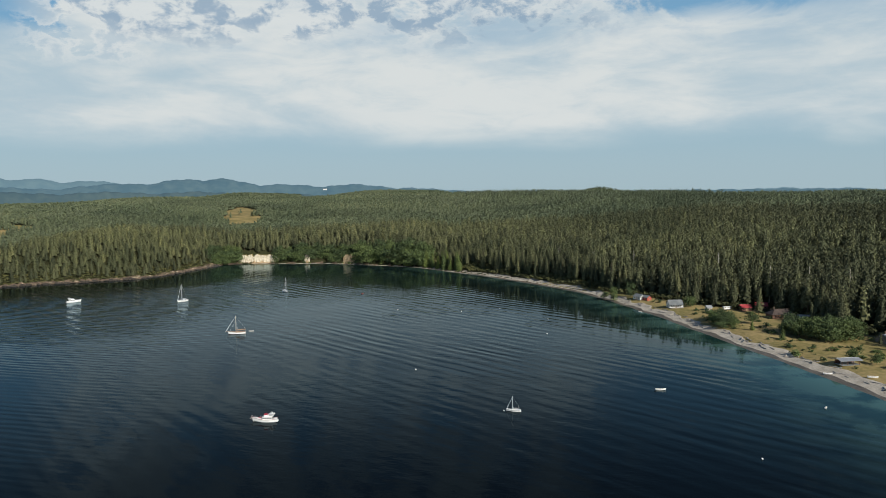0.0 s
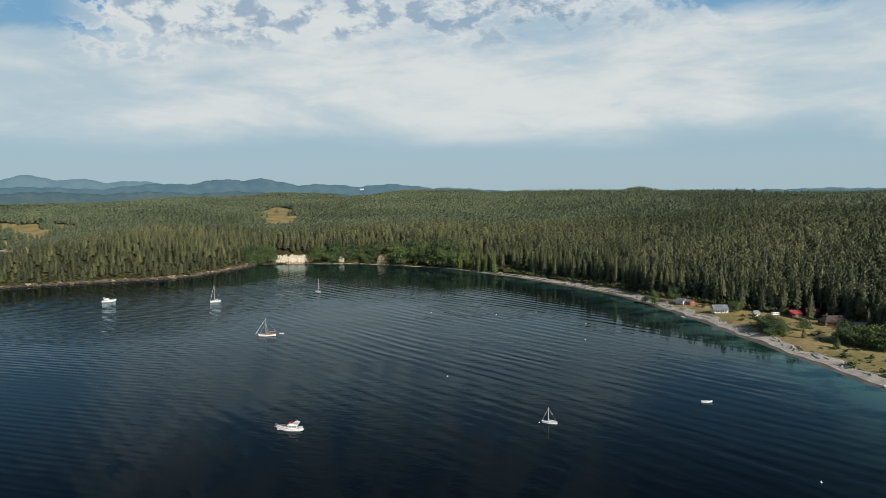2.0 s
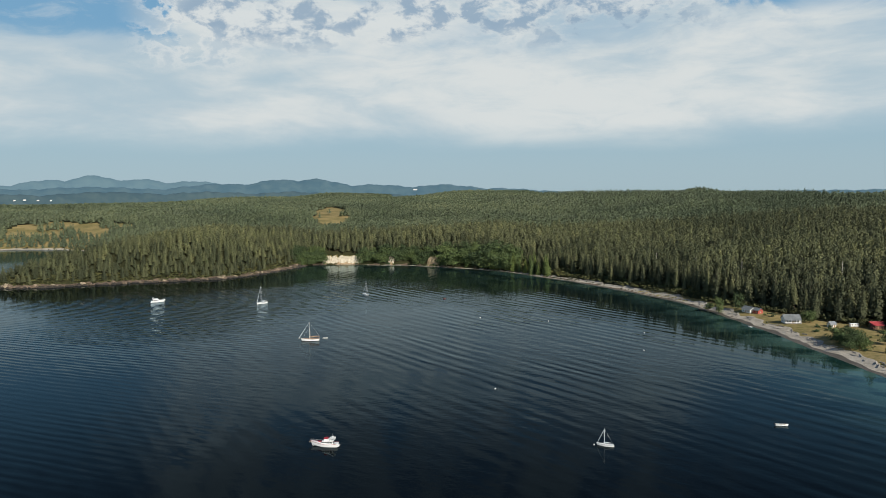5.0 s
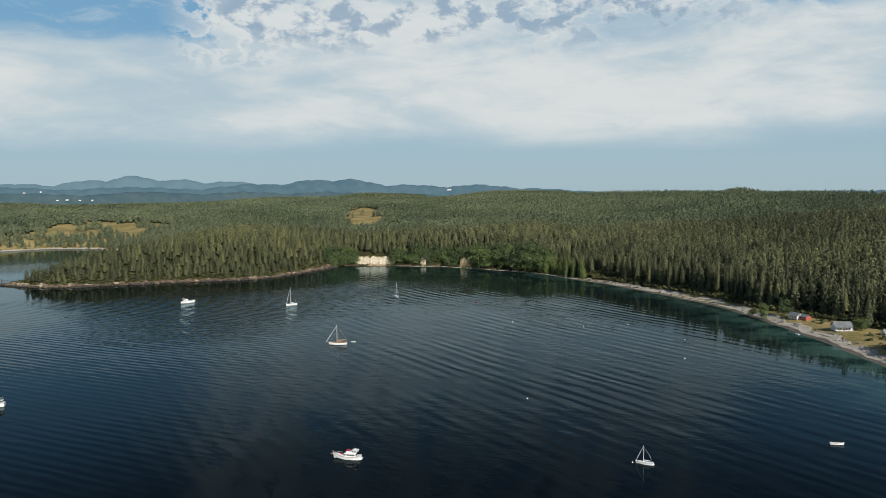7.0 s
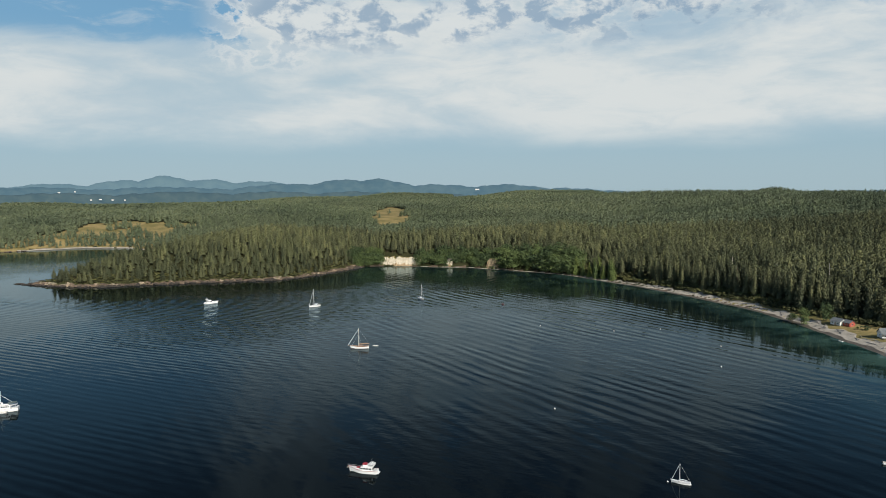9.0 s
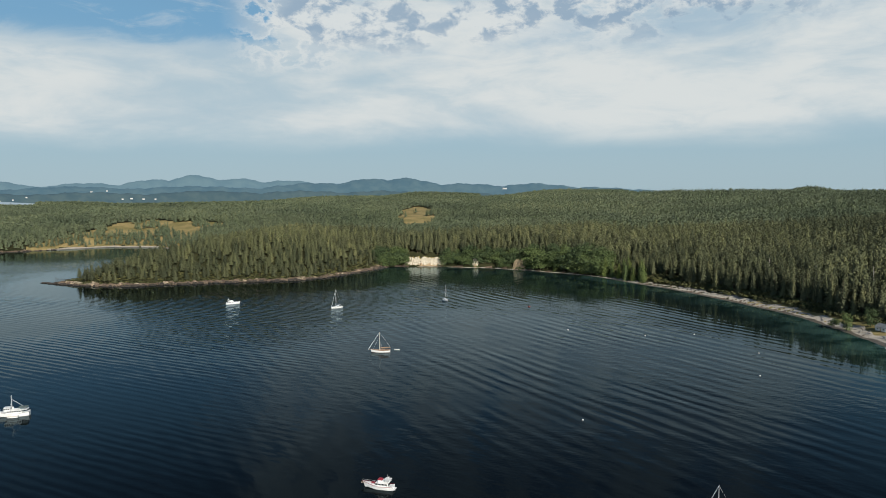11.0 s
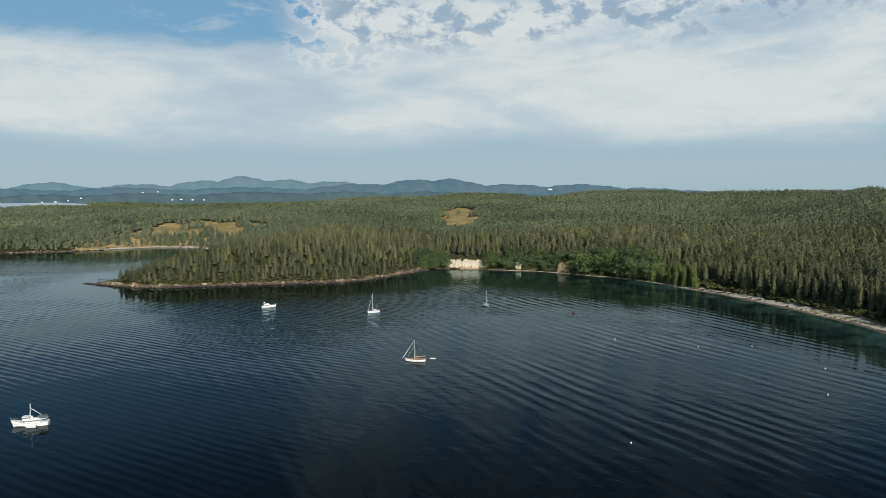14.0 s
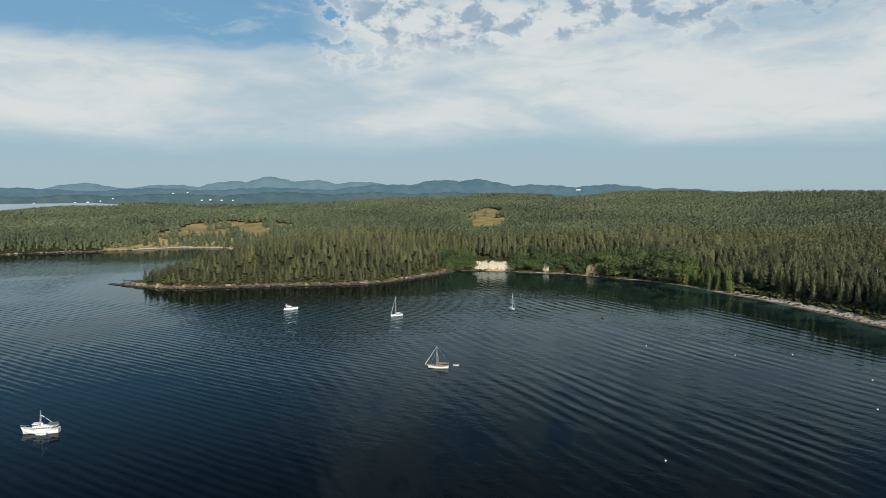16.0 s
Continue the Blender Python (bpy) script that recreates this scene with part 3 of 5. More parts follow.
# ---- building helpers ----
M.update({
    "gelcoat": material("white_gelcoat", (0.70, 0.71, 0.70), (0.84, 0.84, 0.82), 0.3, grain=1.2, patch=0.3, tone="object", spread=0.03),
    "cream": material("cream_paint", (0.62, 0.56, 0.45), (0.74, 0.69, 0.58), 0.4, grain=1.5, patch=0.4),
    "red_canvas": material("red_canvas", (0.22, 0.015, 0.03), (0.34, 0.035, 0.05), 0.8, grain=3, patch=0.5),
    "green_canvas": material("green_canvas", (0.08, 0.11, 0.10), (0.16, 0.20, 0.18), 0.8, grain=3, patch=0.5),
    "tan": material("varnished_wood", (0.22, 0.125, 0.07), (0.37, 0.235, 0.14), 0.45, grain=4, patch=0.6),
    "sail": material("furled_sailcloth", (0.52, 0.57, 0.60), (0.70, 0.74, 0.76), 0.7, grain=3, patch=0.5),
    "alloy": material("silver_alloy", (0.55, 0.56, 0.57), (0.72, 0.72, 0.72), 0.4, 0.3, grain=3, patch=0.5),
    "glass": material("dark_glass", (0.012, 0.016, 0.02), (0.03, 0.036, 0.042), 0.12, grain=2, patch=0.5),
    "antifoul": material("dark_bottom_paint", (0.03, 0.025, 0.03), (0.08, 0.05, 0.05), 0.7, grain=3, patch=0.5),
    "rubber": material("dark_rubber", (0.02, 0.02, 0.022), (0.05, 0.05, 0.055), 0.6, grain=4, patch=0.6),
    "buoy_white": material("white_buoy", (0.66, 0.66, 0.64), (0.85, 0.85, 0.83), 0.4, grain=3, patch=0.6),
    "buoy_red": material("faded_red_paint", (0.30, 0.06, 0.06), (0.45, 0.14, 0.12), 0.5, grain=3, patch=0.6),
    "wall_white": material("white_clapboard", (0.56, 0.56, 0.53), (0.76, 0.76, 0.72), 0.6, grain=2.5, patch=0.4, bump=0.02),
    "wall_red": material("red_boards", (0.30, 0.05, 0.035), (0.44, 0.10, 0.07), 0.7, grain=2.5, patch=0.4, bump=0.02),
    "wall_brown": material("brown_log_wall", (0.09, 0.042, 0.028), (0.18, 0.088, 0.058), 0.75, grain=2.5, patch=0.4, bump=0.03),
    "wall_grey": material("weathered_boards", (0.15, 0.14, 0.13), (0.28, 0.26, 0.24), 0.8, grain=2.5, patch=0.4, bump=0.03),
    "roof_grey": material("grey_shingles", (0.105, 0.12, 0.125), (0.20, 0.215, 0.22), 0.8, grain=2, patch=0.3, bump=0.03),
    "roof_metal": material("grey_metal_roofing", (0.20, 0.22, 0.24), (0.33, 0.35, 0.37), 0.5, 0.2, grain=1.5, patch=0.3),
    "roof_red": material("red_metal_roofing", (0.26, 0.03, 0.036), (0.40, 0.06, 0.06), 0.5, grain=1.5, patch=0.3),
    "roof_brown": material("dark_brown_shingles", (0.045, 0.032, 0.028), (0.10, 0.075, 0.062), 0.85, grain=2, patch=0.3, bump=0.03),
    "drift": material("bleached_driftwood", (0.30, 0.27, 0.23), (0.58, 0.55, 0.50), 0.85, grain=2, patch=0.4, tone="object", spread=0.2, spec=0.1),
    "sand_cliff": material("pale_sand_bluff", (0.40, 0.34, 0.25), (0.64, 0.58, 0.46), 0.9, grain=0.6, patch=0.12, bump=0.3, spec=0.1),
    "clay_cliff": material("brown_clay_bluff", (0.26, 0.18, 0.10), (0.46, 0.36, 0.23), 0.9, grain=0.6, patch=0.12, bump=0.3, spec=0.1),
    "cedar": material("cedar_sprays", (0.078, 0.112, 0.034), (0.165, 0.200, 0.066), 0.75, grain=0.7, patch=0.06, tone="object", spread=0.25, spec=0.15),
    "pale_rock": material("sunlit_sandstone", (0.22, 0.175, 0.115), (0.44, 0.37, 0.265), 0.85, grain=0.7, patch=0.1, bump=0.3, tone="island", spread=0.2, spec=0.2),
    "pile": material("tarred_timber", (0.02, 0.017, 0.014), (0.06, 0.05, 0.04), 0.9, grain=2, patch=0.4),
})


def part(name, bm, mat, parent, label="", smooth=False):
    """Links a bmesh as one mesh object under a thing or a part."""
    bmesh.ops.recalc_face_normals(bm, faces=bm.faces)
    me = bpy.data.meshes.new(name)
    bm.to_mesh(me)
    bm.free()
    me.materials.append(M[mat])
    if smooth:
        me.polygons.foreach_set("use_smooth", [True] * len(me.polygons))
    ob = new(name, me)
    ob.parent = parent
    return tagged(ob, label)


def thing(name, m, label, category, group=""):
    ob = new(name)
    ob.matrix_basis = m
    return tagged(ob, label, category, group)


def box(size, at, m=None, bm=None, bevel=0.0, taper=1.0):
    """A block; its top is scaled by taper, its edges are bevelled."""
    bm = bm or bmesh.new()
    made = bmesh.ops.create_cube(bm, size=1.0)["verts"]
    for v in made:
        k = taper if v.co.z > 0 else 1.0
        v.co = Vector((v.co.x * size[0] * k, v.co.y * size[1] * k, v.co.z * size[2]))
        v.co = (m @ v.co if m else v.co) + Vector(at)
    if bevel:
        edges = {e for v in made for e in v.link_edges}
        bmesh.ops.bevel(bm, geom=list(edges), offset=bevel, segments=1, affect="EDGES")
    return bm


def rod(a, b, r0, r1=None, n=6, bm=None):
    """A round bar from a to b."""
    bm = bm or bmesh.new()
    a, b = Vector(a), Vector(b)
    turn = (b - a).to_track_quat("Z", "Y").to_matrix()
    rings = []
    for p, r in ((a, r0), (b, r0 if r1 is None else r1)):
        rings.append([bm.verts.new(p + turn @ Vector((r * math.cos(6.2832 * k / n), r * math.sin(6.2832 * k / n), 0))) for k in range(n)])
    for k in range(n):
        bm.faces.new((rings[0][k], rings[0][(k + 1) % n], rings[1][(k + 1) % n], rings[1][k]))
    bm.faces.new(rings[0][::-1])
    bm.faces.new(rings[1])
    return bm


def loft(sections, bm=None, cap=True):
    """Skin through rings of points."""
    bm = bm or bmesh.new()
    rings = [[bm.verts.new(p) for p in s] for s in sections]
    for a, b in zip(rings, rings[1:]):
        for k in range(len(a)):
            q = (a[k], a[(k + 1) % len(a)], b[(k + 1) % len(a)], b[k])
            if len(set(q)) == 4:
                bm.faces.new(q)
    if cap:
        bm.faces.new(rings[0][::-1])
        bm.faces.new(rings[-1])
    return bm


def hull_sections(length, beam, free, draft, sheer, fine=1.0, scale=1.0, z0=0.0, z1=1.0):
    """Rings of a hull from stern (-x) to bow (+x), between two heights of its side."""
    out = []
    for u in np.linspace(0, 1, 15):
        b = beam / 2 * scale * (0.80 + 0.20 * math.sin(min(1, u * 2.2) * 1.57)) * (1 - max(0, (u - 0.42) / 0.58) ** (2.1 * fine)) + 0.015
        top = free * (1 + sheer * (2 * u - 0.75) ** 2)
        x = length * (u - 0.5)
        rake = 0.09 * length * max(0, u - 0.8) / 0.2
        bottom = -draft * (1 - u ** 4)
        lo, hi = (bottom if z0 == 0 else top * z0), top * z1
        mid = lo + (hi - lo) * 0.5
        out.append([(x + rake * 0.2, 0.0, lo), (x + rake * 0.4, b * 0.86, mid * 0.7 + lo * 0.3), (x + rake, b, hi), (x + rake, -b, hi), (x + rake * 0.4, -b * 0.86, mid * 0.7 + lo * 0.3)])
    return out


def add_hull(boat, length, beam, free, draft, sheer=0.5, mat="gelcoat", deck="gelcoat", stripe="", fine=1.0):
    part("hull", loft(hull_sections(length, beam, free, draft, sheer, fine)), mat, boat, smooth=False)
    top = hull_sections(length, beam, free, draft, sheer, fine, 0.9)
    rows = [[(s[2][0] * 0.985, s[2][1], s[2][2] + 0.05), (s[3][0] * 0.985, s[3][1], s[3][2] + 0.05), (s[3][0] * 0.985, s[3][1], s[3][2] - 0.1), (s[2][0] * 0.985, s[2][1], s[2][2] - 0.1)] for s in top]
    part("deck", loft(rows), deck, boat)
    for side in (1, -1):
        bm = bmesh.new()
        edge = [Vector(s[2 if side > 0 else 3]) + Vector((0, 0.02 * side, 0.03)) for s in hull_sections(length, beam, free, draft, sheer, fine)]
        for a, b in zip(edge, edge[1:]):
            rod(a, b, 0.06, n=5, bm=bm)
        part("rubbing_strake", bm, stripe or "alloy", boat)


def add_rail(boat, pts, high, mat="alloy", r=0.03, name="guard_rail"):
    """Stanchions with a wire along the top."""
    bm = bmesh.new()
    for p in pts:
        rod(p, Vector(p) + Vector((0, 0, high)), r, bm=bm, n=4)
    for a, b in zip(pts, pts[1:]):
        rod(Vector(a) + Vector((0, 0, high)), Vector(b) + Vector((0, 0, high)), r, bm=bm, n=4)
    part(name, bm, mat, boat)


def add_windows(parent, xs, y, z, w, h, both=True, name="window"):
    for x in xs:
        for s in ((1, -1) if both else (1,)):
            part(name, box((w, 0.05, h), (x, s * y, z), bevel=0.015), "glass", parent, "dark tinted pane")


# ---- boats ----
def at_sea(x, y, hx, hy, dz=0.0):
    return pose(x, y, dz, 0, 0, math.degrees(math.atan2(hy, hx)))


def motor_yacht(m, label, length=12.0, canvas="red_canvas", fly=True):
    b = thing("motor_yacht", m, label, "boat", "boats at anchor")
    k = length / 12
    add_hull(b, length, 3.9 * k, 1.25 * k, 0.7, 0.55, stripe="red_canvas" if fly else "alloy")
    sal = part("saloon", box((5.6 * k, 3.0 * k, 1.45 * k), (-1.3 * k, 0, 1.95 * k), bevel=0.12, taper=0.92), "gelcoat", b)
    add_windows(sal, [-3.2 * k, -1.9 * k, -0.6 * k, 0.7 * k], 1.46 * k, 2.1 * k, 1.0 * k, 0.62 * k)
    part("windscreen", box((0.08, 2.5 * k, 0.7 * k), (1.5 * k, 0, 2.25 * k), Matrix.Rotation(radians(-24), 3, "Y"), bevel=0.02), "glass", b, "raked dark windscreen")
    part("coachroof", box((3.0 * k, 2.2 * k, 0.5 * k), (2.6 * k, 0, 1.65 * k), bevel=0.12, taper=0.86), "gelcoat", b)
    part("flybridge", box((4.4 * k, 3.0 * k, 0.34 * k), (-2.0 * k, 0, 2.85 * k), bevel=0.08), "gelcoat", b)
    part("flybridge_coaming", box((2.6 * k, 2.4 * k, 0.62 * k), (-0.9 * k, 0, 3.25 * k), bevel=0.1, taper=0.88), "gelcoat", b)
    part("transom_platform", box((1.0 * k, 3.2 * k, 0.14 * k), (-6.3 * k, 0, 0.35 * k), bevel=0.04), "gelcoat", b)
    part("cockpit_door", box((0.05, 2.0 * k, 1.0 * k), (-4.13 * k, 0, 2.0 * k), bevel=0.02), "glass", b)
    arch = bmesh.new()
    for s in (1, -1):
        rod((-2.6 * k, s * 1.35 * k, 3.0 * k), (-3.7 * k, s * 1.2 * k, 4.5 * k), 0.12 * k, bm=arch)
    rod((-3.7 * k, -1.2 * k, 4.5 * k), (-3.7 * k, 1.2 * k, 4.5 * k), 0.14 * k, bm=arch)
    arch = part("radar_arch", arch, "gelcoat", b)
    part("radar_dome", rod((-3.7 * k, 0, 4.55 * k), (-3.7 * k, 0, 4.85 * k), 0.32 * k, 0.22 * k, 10), "gelcoat", arch)
    part("aerial", rod((-3.6 * k, 0.8 * k, 4.5 * k), (-3.9 * k, 0.8 * k, 6.4 * k), 0.03, 0.015, 4), "gelcoat", arch)
    part("hardtop", box((2.7 * k, 2.8 * k, 0.16 * k), (-3.6 * k, 0, 4.05 * k), bevel=0.06), "gelcoat", b)
    for s in (1, -1):
        part("hardtop_post", rod((-4.6 * k, s * 1.3 * k, 3.0 * k), (-4.7 * k, s * 1.25 * k, 4.05 * k), 0.06 * k, n=5), "gelcoat", b)
    if canvas:
        part("flybridge_cover", box((2.2 * k, 2.2 * k, 0.6 * k), (-0.5 * k, 0, 3.85 * k), bevel=0.16, taper=0.72), canvas, b, "dark red canvas cover")
        part("foredeck_cover", box((1.7 * k, 1.6 * k, 0.34 * k), (2.5 * k, 0, 2.03 * k), bevel=0.1, taper=0.8), canvas, b, "red canvas cover")
    ends = hull_sections(length, 3.6 * k, 1.25 * k, 0.7, 0.55)
    loop = [ends[i][2] for i in (8, 10, 12, 14)] + [ends[i][3] for i in (12, 10, 8)]
    add_rail(b, loop, 0.7 * k, name="bow_rail")
    part("bow_pulpit", box((1.5 * k, 0.5 * k, 0.12 * k), (6.9 * k, 0, 1.75 * k), bevel=0.03), "tan", b)
    part("anchor", box((0.6 * k, 0.3, 0.2), (7.5 * k, 0, 1.6 * k), bevel=0.05), "alloy", b)
    return b


def sloop(m, label, length=11.0, mast=15.0, cover="sail", jib=True, small=False, cabin="gelcoat"):
    b = thing("sailing_sloop", m, label, "sailboat", "boats at anchor")
    k = length / 11
    free = 1.15 * k
    add_hull(b, length, 3.3 * k, free, 0.6 * k, 0.35)
    cab = part("cabin", box((4.0 * k, 1.9 * k, 0.55 * k), (0.8 * k, 0, free + 0.25 * k), bevel=0.12, taper=0.85), cabin, b)
    add_windows(cab, [-0.4 * k, 0.7 * k, 1.7 * k], 0.9 * k, free + 0.28 * k, 0.7 * k, 0.2 * k, name="portlight")
    part("cockpit_well", box((2.6 * k, 1.5 * k, 0.12 * k), (-3.0 * k, 0, free + 0.02), bevel=0.03), "cream", b)
    part("rudder", box((0.5 * k, 0.08, 0.9 * k), (-length / 2 - 0.15 * k, 0, 0.25 * k), bevel=0.03), "gelcoat", b)
    pole = part("mast", rod((1.1 * k, 0, free), (1.0 * k, 0, mast), 0.13, 0.085, 8), "alloy", b)
    for f in (0.45, 0.72):
        part("spreader", rod((1.05 * k, -0.9 * k, mast * f), (1.05 * k, 0.9 * k, mast * f), 0.045, n=5), "alloy", pole)
    part("wind_vane", rod((1.0 * k, -0.2, mast + 0.25), (1.0 * k, 0.35, mast + 0.25), 0.03, n=4), "rubber", pole)
    part("boom", rod((1.0 * k, 0, free + 1.3 * k), (-3.6 * k, 0, free + 1.25 * k), 0.09, n=6), "alloy", b)
    part("mainsail_cover", rod((0.8 * k, 0, free + 1.52 * k), (-3.4 * k, 0, free + 1.4 * k), 0.24 * k, 0.13 * k, 8), cover, b, "furled mainsail under its cover")
    bow, stern = Vector((length / 2 + 0.4 * k, 0, free * 1.45)), Vector((-length / 2, 0, free * 1.1))
    top = Vector((1.0 * k, 0, mast - 0.2))
    if jib:
        part("furled_jib", rod(bow, top, 0.15 * k, 0.06, 6), "sail", b, "pale jib rolled round the forestay")
    else:
        part("forestay", rod(bow, top, 0.03, n=4), "alloy", b)
    part("backstay", rod(stern, top, 0.022, n=4), "alloy", b)
    for s in (1, -1):
        part("shroud", rod((0.9 * k, s * 1.6 * k, free), (1.0 * k, s * 0.05, mast * 0.93), 0.022, n=4), "alloy", b)
    ends = hull_sections(length, 3.1 * k, free, 0.6, 0.35)
    if not small:
        add_rail(b, [ends[i][2] for i in (0, 3, 6, 9, 12, 14)] + [ends[i][3] for i in (12, 9, 6, 3, 0)], 0.6 * k, r=0.022)
        part("spray_hood", box((1.3 * k, 1.9 * k, 0.8 * k), (-1.4 * k, 0, free + 0.75 * k), bevel=0.2, taper=0.75), cover, b)
    return b


def gaff_cutter(m, label):
    b = thing("gaff_cutter", m, label, "sailboat", "boats at anchor")
    add_hull(b, 11.5, 3.6, 1.3, 0.8, 0.45, mat="gelcoat", deck="tan", stripe="tan", fine=1.3)
    part("boot_top", loft(hull_sections(11.55, 3.64, 0.24, 0.3, 0.0, 1.3)), "antifoul", b)
    cab = part("cabin", box((3.6, 1.9, 0.6), (-0.4, 0, 1.65), bevel=0.1, taper=0.9), "tan", b, "varnished wooden cabin")
    add_windows(cab, [-1.4, -0.4, 0.6], 0.93, 1.68, 0.4, 0.24, name="portlight")
    part("hatch", box((0.8, 0.8, 0.14), (1.9, 0, 1.55), bevel=0.04), "tan", b)
    part("bowsprit", rod((4.6, 0, 1.75), (8.2, 0, 2.1), 0.12, 0.08, 8), "tan", b)
    part("mast", rod((1.0, 0, 1.3), (0.9, 0, 13.2), 0.16, 0.09, 8), "cream", b)
    part("boom", rod((0.8, 0, 2.6), (-6.2, 0, 2.9), 0.1, n=6), "tan", b)
    part("furled_mainsail", rod((0.6, 0, 2.9), (-5.6, 0, 3.1), 0.27, 0.18, 8), "tan", b, "tan canvas sail bundle on the boom")
    part("gaff", rod((0.5, 0.1, 3.2), (-4.2, 0.1, 3.4), 0.08, n=6), "tan", b)
    part("furled_jib", rod((8.0, 0, 2.15), (0.95, 0, 12.6), 0.2, 0.08, 6), "sail", b, "pale blue jib rolled round the forestay")
    part("inner_stay", rod((5.4, 0, 1.8), (0.95, 0, 9.6), 0.03, n=4), "alloy", b)
    for s in (1, -1):
        for dx in (0.9, 0.1, -0.7):
            part("shroud", rod((dx, s * 1.7, 1.35), (0.95, s * 0.08, 10.5), 0.022, n=4), "alloy", b)
    part("topping_lift", rod((-6.0, 0, 2.95), (0.92, 0, 12.9), 0.022, n=4), "alloy", b)
    part("tiller", rod((-5.2, 0, 1.75), (-3.8, 0, 2.0), 0.05, n=5), "tan", b)
    return b


def trawler_yacht(m, label):
    b = thing("trawler_yacht", m @ Matrix.Scale(0.82, 4), label, "boat", "boats at anchor")
    add_hull(b, 17.5, 5.2, 1.7, 1.0, 0.75, stripe="antifoul")
    house = part("deckhouse", box((7.6, 3.9, 1.9), (-1.2, 0, 2.7), bevel=0.14, taper=0.97), "gelcoat", b)
    add_windows(house, [-4.2, -3.0, -1.8, -0.6, 0.6, 1.8], 1.92, 2.95, 0.8, 0.72)
    wheel = part("wheelhouse", box((3.2, 3.4, 2.0), (2.4, 0, 4.1), bevel=0.14, taper=0.94), "gelcoat", b)
    add_windows(wheel, [1.5, 2.5, 3.4], 1.66, 4.45, 0.7, 0.7)
    for y in (-1.0, 0, 1.0):
        part("front_pane", box((0.06, 0.85, 0.7), (3.95, y, 4.45), bevel=0.015), "glass", wheel)
    part("wheelhouse_roof", box((3.8, 3.8, 0.18), (2.4, 0, 5.15), bevel=0.06), "gelcoat", b)
    part("boat_deck", box((9.0, 4.4, 0.16), (-3.6, 0, 3.72), bevel=0.05), "gelcoat", b)
    part("stern_awning", box((4.6, 4.2, 0.16), (-5.6, 0, 4.9), bevel=0.07), "green_canvas", b, "grey-green canvas awning")
    for x in (-7.6, -3.7):
        for s in (1, -1):
            part("awning_post", rod((x, s * 1.95, 3.7), (x, s * 1.95, 4.9), 0.05, n=5), "alloy", b)
    part("cockpit_post", rod((-7.8, 1.9, 1.6), (-7.8, 1.9, 3.7), 0.06, n=5), "gelcoat", b)
    part("cockpit_post", rod((-7.8, -1.9, 1.6), (-7.8, -1.9, 3.7), 0.06, n=5), "gelcoat", b)
    part("funnel", box((1.0, 0.9, 1.5), (-0.4, 0, 4.6), bevel=0.15, taper=0.85), "gelcoat", b)
    pole = part("mast", rod((0.2, 0, 3.8), (0.0, 0, 12.2), 0.16, 0.08, 8), "alloy", b)
    part("crosstree", rod((0.1, -1.3, 8.2), (0.1, 1.3, 8.2), 0.06, n=5), "alloy", pole)
    part("aerial", rod((0.1, 0.9, 8.2), (0.1, 0.9, 12.0), 0.05, n=4), "gelcoat", pole)
    part("radar_dome", rod((0.6, 0, 6.8), (0.6, 0, 7.1), 0.4, 0.3, 10), "gelcoat", pole)
    part("derrick_boom", rod((0.0, 0, 9.6), (-5.4, 0, 5.4), 0.09, 0.07, 6), "alloy", b)
    part("derrick_leg", rod((0.9, 1.2, 3.9), (0.05, 0, 8.4), 0.06, n=5), "alloy", b)
    part("derrick_leg", rod((0.9, -1.2, 3.9), (0.05, 0, 8.4), 0.06, n=5), "alloy", b)
    tender = part("deck_tender", loft(hull_sections(3.6, 1.5, 0.5, 0.15, 0.3)), "gelcoat", b)
    tender.location = (-2.4, 0.9, 3.95)
    part("foredeck_trunk", box((2.6, 2.6, 0.6), (5.2, 0, 2.2), bevel=0.14, taper=0.85), "gelcoat", b)
    part("windlass", box((0.7, 0.6, 0.5), (7.2, 0, 2.6), bevel=0.1), "alloy", b)
    ends = hull_sections(17.5, 5.0, 1.7, 1.0, 0.75)
    add_rail(b, [ends[i][2] for i in (7, 9, 11, 13, 14)] + [ends[i][3] for i in (13, 11, 9, 7)], 0.85, r=0.035, name="bow_rail")
    return b


def skiff(m, label, length=4.5, motor=True, mat="gelcoat", name="skiff"):
    b = thing(name, m, label, "dinghy", "small boats")
    k = length / 4.5
    part("hull", loft(hull_sections(length, 1.8 * k, 0.6 * k, 0.2 * k, 0.35)), mat, b)
    well = part("cockpit", loft([[(s[2][0] * 0.9, s[2][1] * 0.8, s[2][2] + 0.02), (s[3][0] * 0.9, s[3][1] * 0.8, s[3][2] + 0.02), (s[3][0] * 0.9, s[3][1] * 0.8, s[3][2] - 0.05), (s[2][0] * 0.9, s[2][1] * 0.8, s[2][2] - 0.05)] for s in hull_sections(length, 1.8 * k, 0.6 * k, 0.2, 0.35)]), "cream", b)
    for x in (-1.1, 0.5):
        part("thwart", box((0.3 * k, 1.4 * k, 0.08), (x * k, 0, 0.66 * k), bevel=0.02), "gelcoat", b)
    if motor:
        part("outboard_motor", box((0.4 * k, 0.35 * k, 0.7 * k), (-length / 2 - 0.2 * k, 0, 0.75 * k), bevel=0.1, taper=0.8), "rubber", b)
    return b


